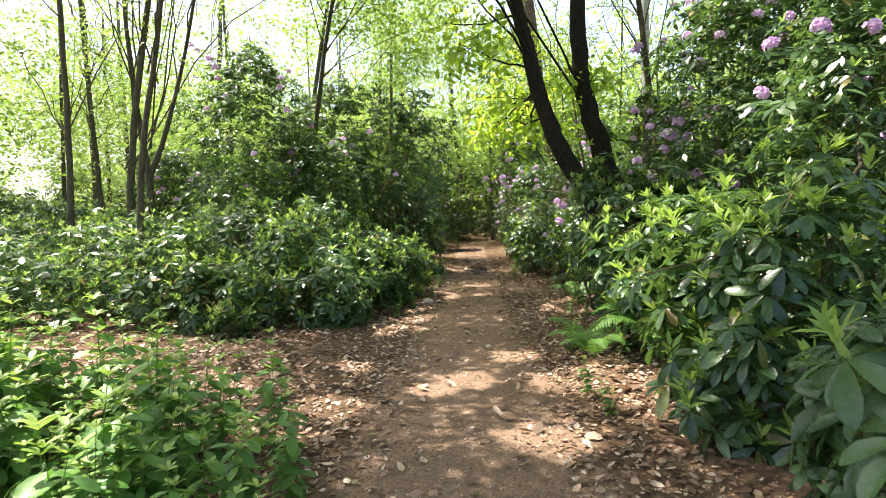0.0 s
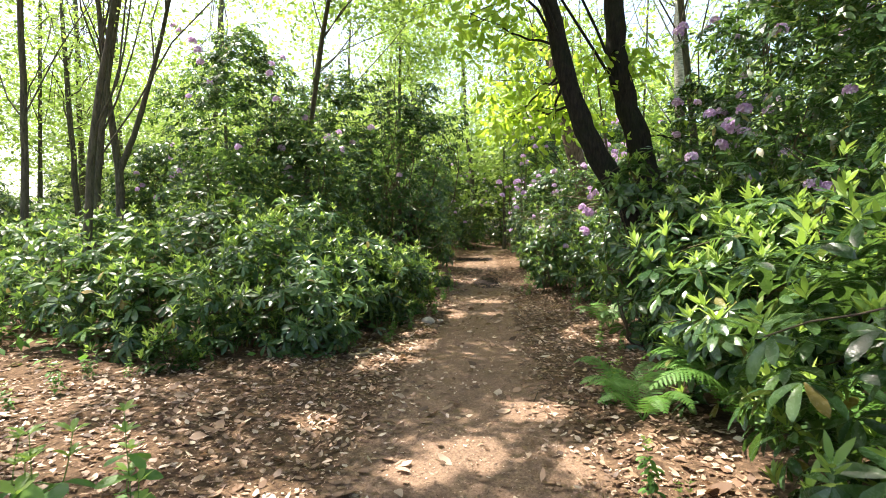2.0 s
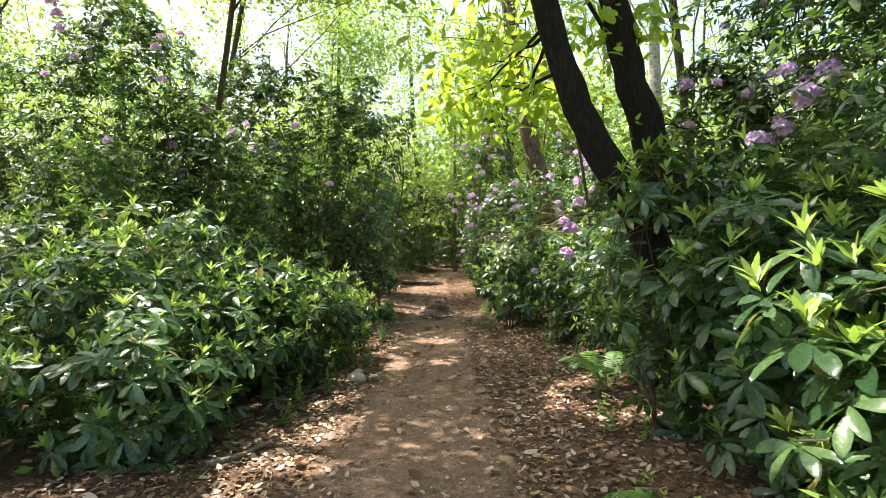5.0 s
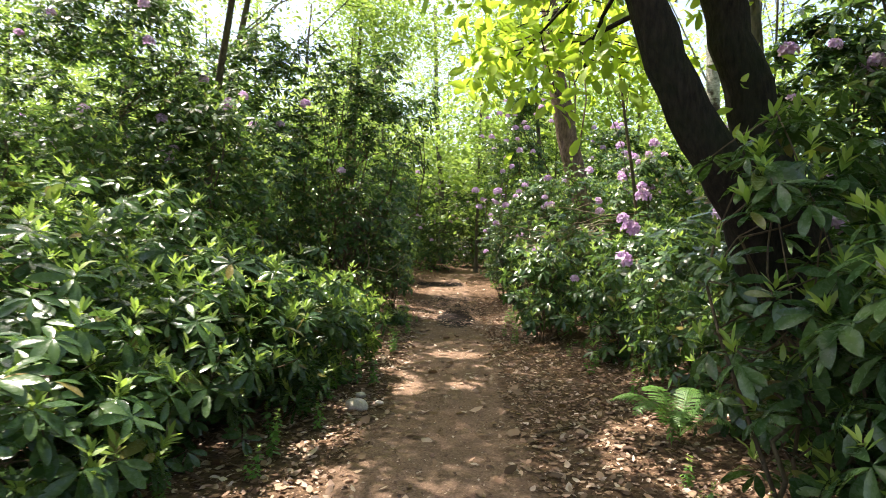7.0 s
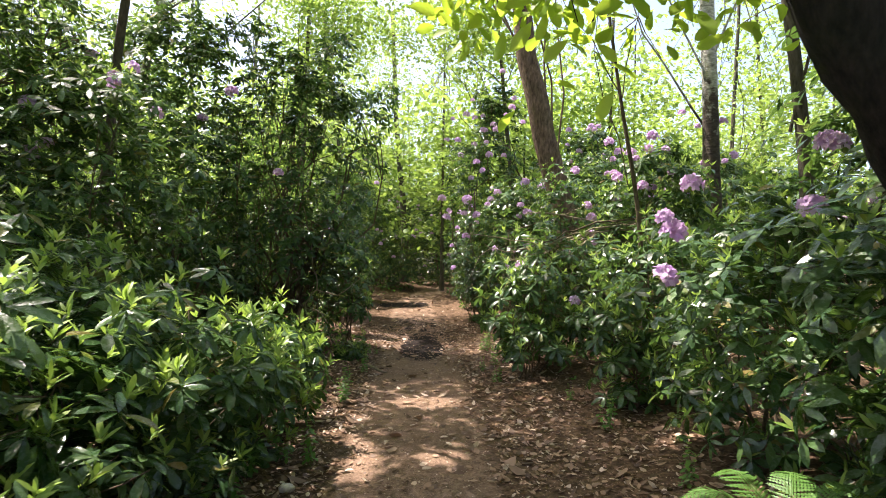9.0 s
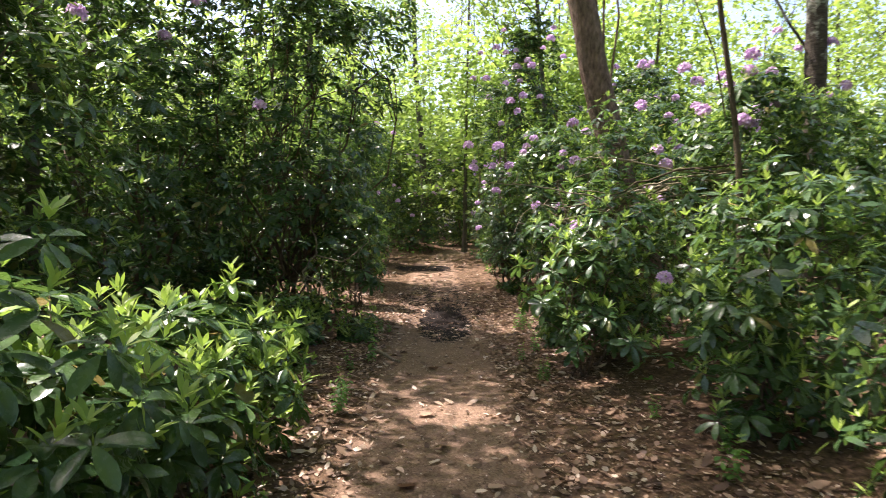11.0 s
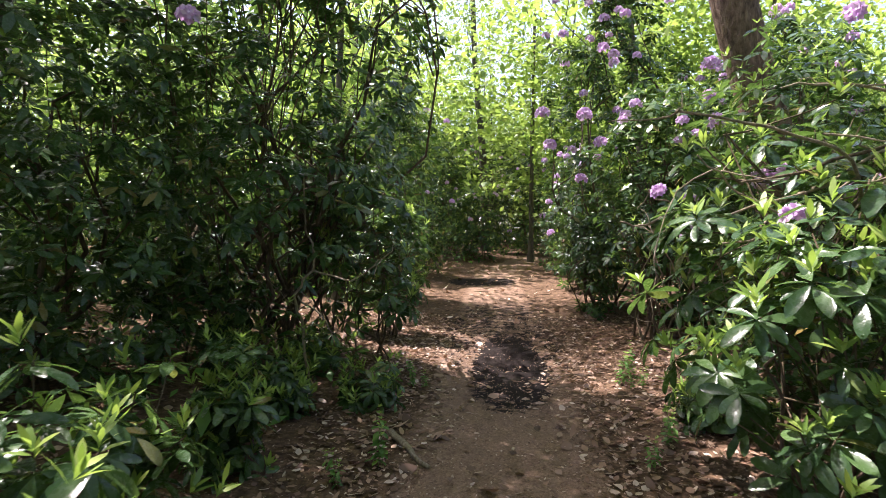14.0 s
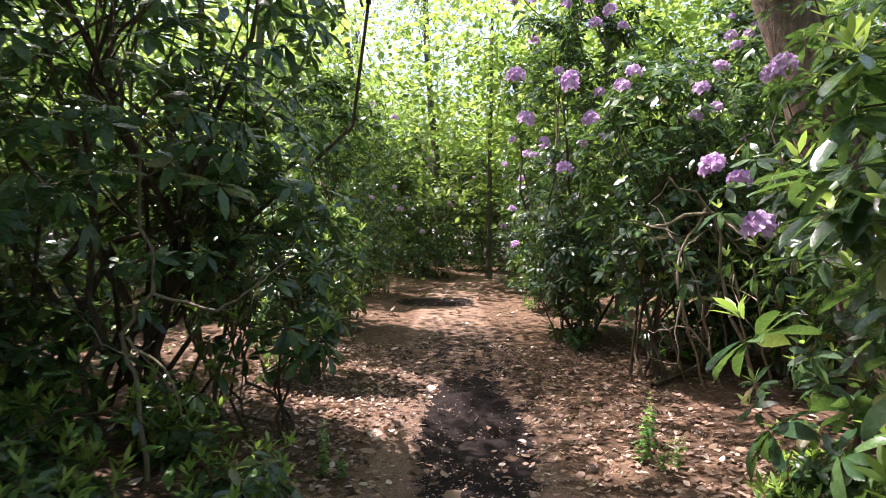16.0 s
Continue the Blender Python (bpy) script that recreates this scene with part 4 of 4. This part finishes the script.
# trees right of the path
tree(5.35, 20.6, [([(0, 0, 0), (-0.45, 0, 1.6), (-0.95, 0, 3.4), (-1.4, 0, 5.2), (-1.9, 0.1, 8), (-2.2, 0.1, 14)], 0.33, 0.2)], (-2.2, 0.5, 12.5, 2.8, 2.8, 1.8), M_PINE,
     "leaning pine with plated reddish-brown bark", 320, leaves=3500, leaf=0.10, limbs=6, name="pine_tree")
tree(6.86, 18.52, [([(0, 0, 0), (0.05, 0, 3), (0.0, 0, 6), (0.1, 0, 12)], 0.19, 0.11)], (0.1, 0, 9.5, 2.4, 2.4, 2.2), M_BIRCH, "birch with pale upper bark and a dark rough foot", 321, leaves=4000, leaf=0.09, name="birch_tree")
tree(4.55, 16.2, [([(0, 0, 0), (0.05, 0, 1.5), (-0.02, 0, 2.6), (-0.25, 0, 4.0), (-0.5, 0, 6)], 0.045, 0.02)], (-0.5, 0.3, 6.3, 1.2, 1.2, 0.9), M_STEM, "thin dark sapling among the rhododendrons", 322, leaves=900, leaf=0.09, limbs=5, cloud=8)
# trees ahead
tree(0.35, 38.5, [([(0, 0, 0), (-0.1, 0, 4), (-0.5, 0, 8), (-0.8, 0, 15)], 0.20, 0.10)], (-0.8, 0, 10.5, 3.2, 3.0, 3.5), M_GREYBARK, "grey tree standing beyond the bend", 330, leaves=5000, leaf=0.13)
tree(-2.0, 38.0, [([(0, 0, 0), (-0.6, 0, 4), (-1.5, 0, 9), (-2.2, 0, 15)], 0.24, 0.12)], (-2, 0, 11.5, 3.4, 3.0, 3.0), M_GREYBARK, "leaning grey tree beyond the bend", 331, leaves=4500, leaf=0.14)
# the wood all round
rt = np.random.default_rng(9)
spots = [(-14, 22), (-10, 24), (-6.5, 27), (-12, 31), (-17, 27), (-4.5, 33), (-8, 37), (-14, 40), (-20, 36), (3.5, 38), (6, 34), (9, 31), (12, 36), (8, 42), (14, 28), (15, 21), (0.5, 46), (-3.5, 44), (5, 48), (-9, 48),
         (11, 47), (-16, 47), (18, 40), (-22, 44), (20, 33), (-13, 14), (-17, 19), (12, 17), (-11.5, 8.5), (-15, 5), (10.5, 12.5), (12, 6), (-20, 12), (17, 12), (2.2, 34.5), (-6, 41), (10.5, 24.5), (-7.8, 21), (-19, 15), (-23, 20), (-25, 28), (-14.5, 25), (-17, 34), (-12, 17.5), (-26, 36), (22, 26)]
for k, (tx, ty) in enumerate(spots):
    far = ty > 30
    th = float(rt.uniform(11, 15))
    lx, ly = float(rt.uniform(-0.8, 0.8)), float(rt.uniform(-0.4, 0.4))
    r0 = float(rt.uniform(0.07, 0.17))
    tree(tx, ty, [([(0, 0, 0), (lx * 0.2, 0, th * 0.35), (lx, ly, th)], r0, r0 * 0.4)], (lx * 0.6, 0, th * 0.52, 3.2, 3.2, 4.4), M_GREYBARK, "slender woodland tree in bright spring leaf", 500 + k,
         leaves=4000 if far else 5000, leaf=0.28 if far else 0.15, limbs=8, cloud=34)
for k in range(13):
    tx = -33 + 5.2 * k + float(rt.uniform(-1.2, 1.2))
    th = float(rt.uniform(12, 16))
    tree(tx, float(rt.uniform(52, 62)), [([(0, 0, 0), (0.2, 0, th * 0.4), (0.3, 0, th)], 0.2, 0.08)], (0.2, 0, th * 0.48, 4.0, 3.0, 5.5), M_GREYBARK, "far woodland tree in bright spring leaf", 700 + k, leaves=4200, leaf=0.42, limbs=5, cloud=36)
# crowns over the path, added to shade it
for k, (tx, ty, ox) in enumerate([(-3.9, 5.2, 1.2), (5.6, 4.2, -1.6), (-4.6, 18.8, 3.2), (6.0, 14.5, -1.8), (-2.6, 0.5, 1.4), (5.0, -2.5, -1.2), (-6.9, 13.0, 3.0), (4.4, 26.5, -1.4), (-2.4, 25.0, 0.4), (8.0, 9.5, -1.2)]):
    tree(tx, ty, [([(0, 0, 0), (0.05 * ox, 0, 3.5), (0.5 * ox, 0, 11)], 0.10, 0.05)], (ox * 0.9, 0, 9.2, 3.0, 3.0, 1.7), M_GREYBARK, "woodland tree added so that its overhanging crown shades the path", 600 + k, leaves=10500, leaf=0.145, limbs=9, cloud=34)

# two more trees added only to keep sun off the right-hand shrubs and litter
tree(-2.4, -0.8, [([(0, 0, 0), (0.2, 0.2, 3.5), (1.4, 2.6, 7.5), (2.2, 4.0, 10)], 0.13, 0.05)], (2.4, 4.4, 9.0, 2.6, 2.4, 1.4), M_GREYBARK, "woodland tree added so that its overhanging crown shades the path", 650, leaves=10000, leaf=0.14, limbs=9, cloud=34)
tree(-3.5, 16.4, [([(0, 0, 0), (0.1, 0, 3.5), (0.9, -0.8, 7.0), (2.4, -2.8, 10)], 0.08, 0.04)], (2.7, -2.2, 9.2, 2.6, 3.0, 1.4), M_GREYBARK, "woodland tree added so that its overhanging crown shades the path", 651, leaves=13000, leaf=0.14, limbs=9, cloud=34)

# ---- forest floor ----
def litter(name, count, size, seed, label, near, x_range, y_range, lod=1):
    rng = np.random.default_rng(seed)
    xs, ys = rng.uniform(*x_range, count), rng.uniform(*y_range, count)
    off = np.abs(xs - path_x(ys)) / 0.75
    keep = rng.random(count) < np.clip(near + (1 - near) * (off - 0.55) / 0.6, near, 1)
    keep &= ~((((xs - 1.32) / 0.5) ** 2 + ((ys - 20.8) / 1.2) ** 2 < 1) & (rng.random(count) < 0.55))
    hidden = np.maximum(left_edge(ys) - xs, xs - right_edge(ys))
    if lod == 1 and size < 0.1:
        keep &= (hidden < 0.7) | (rng.random(count) < 0.25)
    xs, ys = xs[keep], ys[keep]
    n = len(xs)
    p = np.stack([xs, ys, gz(xs, ys) + 0.006 + 0.016 * rng.random(n)], 1)
    a = rng.uniform(0, 6.28, n)
    ax = unit(np.stack([np.cos(a), np.sin(a), rng.normal(0, 0.16, n)], 1))
    up = unit(np.stack([rng.normal(0, 0.3, n), rng.normal(0, 0.3, n), np.ones(n)], 1))
    ln = size * rng.uniform(0.5, 1.35, n)
    v, t = blades(p, ax, up, ln, ln * rng.uniform(0.16, 0.42, n), rng.uniform(-0.45, 0.45, n), lod, 0.5)
    tagged(new(name, mesh_from(name, v, t, M_DEAD)), label, "leaf litter", "", "stuff")


litter("leaf_litter", 74000, 0.060, 71, "dry brown fallen leaves strewn beside the path", 0.10, (-4.6, 5.2), (0.8, 24.0), 1)
litter("leaf_crumbs", 50000, 0.021, 72, "small brown leaf crumbs and chips on the trodden soil", 1.0, (-1.6, 3.6), (1.5, 24.0), 0)
litter("far_leaf_litter", 8000, 0.12, 73, "brown fallen leaves under the shrubs", 1.0, (-14.0, 12.0), (0.0, 36.0), 1)


def undergrowth():
    """Low green ground cover under the trees, away from the path."""
    rng = np.random.default_rng(55)
    n = 26000
    xs, ys = rng.uniform(-16, 15, n), rng.uniform(-6, 38, n)
    hub = np.sin(xs * 0.9 + 1.3 * np.sin(ys * 0.5)) + np.sin(ys * 0.8 + 0.7 * np.sin(xs * 0.6))
    out = np.maximum(left_edge(ys) - xs, xs - right_edge(ys))
    keep = (out > 0.8) & (hub + rng.normal(0, 0.5, n) > -0.2)
    xs, ys = xs[keep], ys[keep]
    n = len(xs)
    p = np.stack([xs, ys, gz(xs, ys) + rng.uniform(0.02, 0.38, n)], 1)
    ax = unit(np.stack([rng.normal(size=n), rng.normal(size=n), rng.normal(0.1, 0.4, n)], 1))
    up = unit(rng.normal(0, 0.35, (n, 3)) + np.array([0, 0, 1.0]))
    ln = rng.uniform(0.09, 0.22, n)
    v, t = blades(p, ax, up, ln, ln * rng.uniform(0.2, 0.3, n), rng.uniform(0, 0.4, n), 0)
    tagged(new("undergrowth", mesh_from("undergrowth", v, t, M_HERB)), "low green ground cover under the trees", "undergrowth", "", "stuff")


undergrowth()

# ---- ferns, herbs, sticks ----
def fern(x, y, size, fronds, seed, label):
    rng = np.random.default_rng(seed)
    root = thing("fern", x, y, float(gz(x, y)), label, "fern", "ferns")
    for k in range(fronds):
        a = k * 2 * np.pi / fronds + rng.uniform(-0.3, 0.3)
        ln = size * rng.uniform(0.8, 1.15)
        out = np.array([math.cos(a), math.sin(a), 0])
        s = np.linspace(0, 1, 12)
        line = out * (s * ln * 0.85)[:, None] + np.array([0, 0, 1.0]) * (np.sin(s * 2.3) * ln * 0.48 * rng.uniform(0.8, 1.15))[:, None]
        pieces = [tube(line, np.linspace(0.005, 0.0015, 12), 4)]
        q = np.linspace(0.14, 0.985, 24)
        pts = np.stack([np.interp(q, s, line[:, i]) for i in range(3)], 1)
        tang = unit(np.gradient(pts, axis=0))
        side = unit(np.cross(tang, [0, 0, 1.0]))
        up = np.cross(side, tang)
        wid = ln * 0.24 * np.sin(np.pi * (q * 0.80 + 0.18)) ** 0.85
        for sg in (-1, 1):
            ax = unit(side * sg + tang * 0.42 - up * rng.uniform(0.05, 0.3, (24, 1)))
            # each side leaflet: a narrow blade with small teeth along both edges
            pieces.append(blades(pts, ax, up, wid, np.full(24, ln * 0.0075), np.full(24, 0.12), 1))
            for m in range(7):
                f = (m + 0.4) / 8
                b = pts + ax * (wid * f)[:, None] - up * (0.12 * wid * f * f)[:, None]
                for s2 in (-1, 1):
                    ax2 = unit(tang * s2 + ax * 0.75)
                    pieces.append(blades(b, ax2, up, np.full(24, ln * 0.024 * (1 - f * 0.6)), np.maximum(wid * 0.055, 0.003), np.full(24, 0.1), 0))
        part("frond", mesh_from("frond", *joined(pieces), M_FERN), root)
    return root


fern(3.45, 6.05, 1.0, 9, 801, "green fern with arching fronds at the path's edge")
fern(3.85, 5.75, 1.1, 8, 805, "green fern with arching fronds at the path's edge")
fern(2.72, 6.55, 0.55, 7, 806, "green fern with arching fronds at the path's edge")
fern(2.75, 7.2, 0.60, 7, 803, "green fern with arching fronds at the path's edge")
fern(3.35, 11.0, 0.65, 7, 804, "fern at the foot of the forked tree")


def herb(x, y, height, seed, label):
    """An upright woodland herb with pairs of pointed leaves and a tuft on top."""
    rng = np.random.default_rng(seed)
    root = thing("woodland_herb", x, y, float(gz(x, y)) - 0.01, label, "herb", "herbs beside the path")
    stems, leaves, tuft = [], [], []
    for k in range(3):
        foot = np.array([rng.normal(0, 0.06), rng.normal(0, 0.06), 0])
        h = height * rng.uniform(0.7, 1.05)
        tip = foot + np.array([rng.normal(0, 0.10), rng.normal(0, 0.10), h])
        line = bent(rng, foot, tip, 7, 0.03)
        stems.append(tube(line, np.linspace(0.005, 0.002, 7), 4))
        levels = int(3 + h * 5)
        for j in range(levels):
            f = 0.2 + 0.8 * j / (levels - 1)
            c = np.array([np.interp(f * 6, np.arange(7), line[:, i]) for i in range(3)])
            top = j > levels - 3
            for q in range(5 if top else 3):
                a = j * 1.57 + q * (1.257 if top else 2.094) + rng.normal(0, 0.25)
                ax = unit(np.array([math.cos(a), math.sin(a), 0.9 if top else rng.uniform(-0.4, 0.2)]))
                (tuft if top else leaves).append((c, ax, rng.uniform(0.06, 0.10) if top else rng.uniform(0.11, 0.19)))
    part("stem", mesh_from("stem", *joined(stems), M_GREENSTEM), root)
    for key, rows, material, wide, words in (("foliage", leaves, M_HERB, 0.27, "broad fresh green leaves"), ("new_growth", tuft, M_YOUNG, 0.2, "pale yellow-green tufts of young leaves")):
        b, ax, ln = np.array([q[0] for q in rows]), np.array([q[1] for q in rows]), np.array([q[2] for q in rows])
        v, t = blades(b, ax, unit(np.array([0, 0, 1.0]) + rng.normal(0, 0.15, ax.shape)), ln, ln * wide, rng.uniform(0.1, 0.45, len(ln)), 2, 0.25)
        part(key, mesh_from(key, v, t, material), root, words, "stuff")
    return root


HERB = "upright fresh green woodland herb beside the path"
herbs = [herb(-0.9, 3.6, 1.0, 901, HERB), herb(-0.4, 3.2, 0.85, 902, HERB), herb(-1.6, 3.5, 1.05, 903, HERB)]
rh = np.random.default_rng(12)
for k in range(105):
    hx, hy = float(rh.uniform(-3.4, 0.6)), float(rh.uniform(2.2, 4.4))
    if hx > 0.75 - 0.3 * (hy - 2.2) ** 1.5:
        continue
    copy_thing(herbs[k % 3], pose(hx, hy, float(gz(hx, hy)) - 0.01, 0, 0, float(rh.uniform(0, 360))) @ Matrix.Scale(float(rh.uniform(0.55, 1.1)) * (0.75 if hx > -0.3 else 1.0), 4))
for k in range(46):
    hy = float(rh.uniform(4.5, 20))
    side = k % 2
    hx = float(right_edge(hy) + rh.uniform(-0.15, 0.25)) if side else float(max(-2.5, left_edge(hy)) + rh.uniform(-0.25, 0.15))
    copy_thing(herbs[k % 3], pose(hx, hy, float(gz(hx, hy)) - 0.01, 0, 0, float(rh.uniform(0, 360))) @ Matrix.Scale(float(rh.uniform(0.22, 0.42)), 4))


def stick(a, b, r, seed, label, material=None, name="stick", forks=1):
    rng = np.random.default_rng(seed)
    a, b = np.array(a, float), np.array(b, float)
    for q in (a, b):
        if q[2] < 0.03:
            q[2] = float(gz(q[0], q[1])) + r
    line = bent(rng, a, b, 8, 0.05)
    low = gz(line[:, 0], line[:, 1]) + r * 0.7
    line[:, 2] = np.maximum(line[:, 2], low)
    pieces = [tube(line, np.linspace(r, r * 0.55, 8), 7)]
    for k in range(forks):
        s = line[rng.integers(3, 7)]
        e = s + (b - a) * 0.22 + rng.normal(0, 0.12, 3) * np.linalg.norm(b - a)
        e[2] = max(e[2], float(gz(e[0], e[1])) + r * 0.4)
        pieces.append(tube(bent(rng, s, e, 5, 0.06), np.linspace(r * 0.55, r * 0.25, 5), 5))
    tagged(new(name, mesh_from(name, *grown(pieces), material or M_PALE)), label, "branch" if name != "stick" else "stick")


stick((2.10, 11.05, 0), (2.52, 11.42, 0), 0.011, 1, "dark broken stick lying on the leaf litter", M_STEM, forks=0)
stick((2.56, 11.45, 0), (2.62, 11.15, 0), 0.012, 2, "pale stripped stick lying on the leaf litter", M_PALE, forks=0)
stick((-0.30, 8.65, 0), (0.0, 9.25, 0), 0.03, 3, "short rotten log piece at the shrub's foot", M_PALE, forks=0)
stick((-4.9, 6.9, 0), (-3.6, 6.8, 0), 0.04, 4, "pale fallen branch on the leaf litter", M_PALE)
stick((0.35, 17.5, 0), (0.75, 16.9, 0), 0.03, 5, "pale piece of rotten wood by the path", M_PALE, forks=0)
stick((-0.55, 4.6, 0), (0.0, 4.35, 0), 0.016, 6, "green mossy stick on the litter", M_GREENSTEM, forks=0)
rs = np.random.default_rng(44)
for k in range(34):
    sy = float(rs.uniform(5, 23))
    sx = float(path_x(sy) + rs.choice([-1, 1]) * rs.uniform(0.5, 1.7))
    sa, sl = float(rs.uniform(0, 6.28)), float(rs.uniform(0.12, 0.4))
    stick((sx, sy, 0), (sx + sl * math.cos(sa), sy + sl * math.sin(sa), 0), float(rs.uniform(0.003, 0.007)), 100 + k, "thin brown twig lying on the forest floor", M_STEM, forks=0)


def stone(x, y, size, seed, label):
    """A lumpy stone sunk a little into the soil."""
    rng = np.random.default_rng(seed)
    bm = bmesh.new()
    bmesh.ops.create_icosphere(bm, subdivisions=3, radius=0.5)
    waves, phase = rng.normal(0, 2.6, (6, 3)), rng.uniform(0, 6.28, 6)
    for v in bm.verts:
        c = np.array(v.co)
        f = 1 + 0.11 * float(np.sin(waves @ c * 2 + phase).sum()) / 2
        v.co = Vector((c * f * np.array([1.0, 0.8, 0.62]) * size).tolist())
    me = bpy.data.meshes.new("stone")
    bm.to_mesh(me)
    bm.free()
    for p in me.polygons:
        p.use_smooth = True
    me.materials.append(M_STONE)
    ob = tagged(new("stone", me), label, "stone")
    ob.location = (x, y, float(gz(x, y)) + 0.17 * size)


stone(0.34, 11.72, 0.24, 1, "pale pinkish stone lying at the edge of the path")
stone(0.30, 12.25, 0.12, 2, "small pale stone half under the low shrub")
stone(0.55, 11.95, 0.09, 3, "small pale stone on the leaf litter")


def curled_leaf(seed):
    """A dry curled leaf, one unit long, with a wavy rim."""
    rng = np.random.default_rng(seed)
    rows = [(0.0, 0.0), (0.2, 0.17), (0.45, 0.27), (0.7, 0.22), (0.9, 0.09), (1.0, 0.0)]
    curl, roll = rng.uniform(-0.5, 0.6), rng.uniform(0.2, 1.0)
    v, t = [], []
    for k, (q, w) in enumerate(rows):
        z = curl * (q - 0.5) ** 2
        a, b = rng.uniform(0.75, 1.2, 2)
        v += [(-w * a, q - 0.5, z + w * roll * a), (0, q - 0.5, z), (w * b, q - 0.5, z + w * roll * b)]
        if k:
            i = 3 * k
            t += [(i - 3, i - 2, i + 1), (i - 3, i + 1, i), (i - 2, i - 1, i + 2), (i - 2, i + 2, i + 1)]
    v = np.array(v)
    v[:, 2] -= v[:, 2].min()
    return mesh_from("fallen_leaf", v, np.array(t), M_DEAD)


CURLED = [curled_leaf(k) for k in range(8)]
rl = np.random.default_rng(91)
for k in range(300):
    ly = float(rl.uniform(4.0, 22.5))
    lx = float(path_x(ly) + rl.choice([-1, 1]) * rl.uniform(0.25, 1.7))
    ob = part("fallen_leaf", CURLED[k % 8], forest_floor)
    ob.matrix_basis = pose(lx, ly, float(gz(lx, ly)) + 0.012, float(rl.normal(0, 9)), float(rl.normal(0, 9)), float(rl.uniform(0, 360))) @ Matrix.Scale(float(rl.uniform(0.07, 0.125)), 4)

stick((3.34, 21.5, 0), (4.3, 22.4, 0), 0.035, 7, "dark curved root lying on the forest floor", M_STEM, forks=1)
stick((-1.9, 18.9, 0), (-0.75, 18.5, 0), 0.012, 8, "thin pale dead branch under the dark shrub", M_PALE, forks=2)
stick((1.72, 19.6, 0), (2.2, 19.95, 0), 0.008, 9, "thin pale twig beside the dark hollow", M_PALE, forks=1)
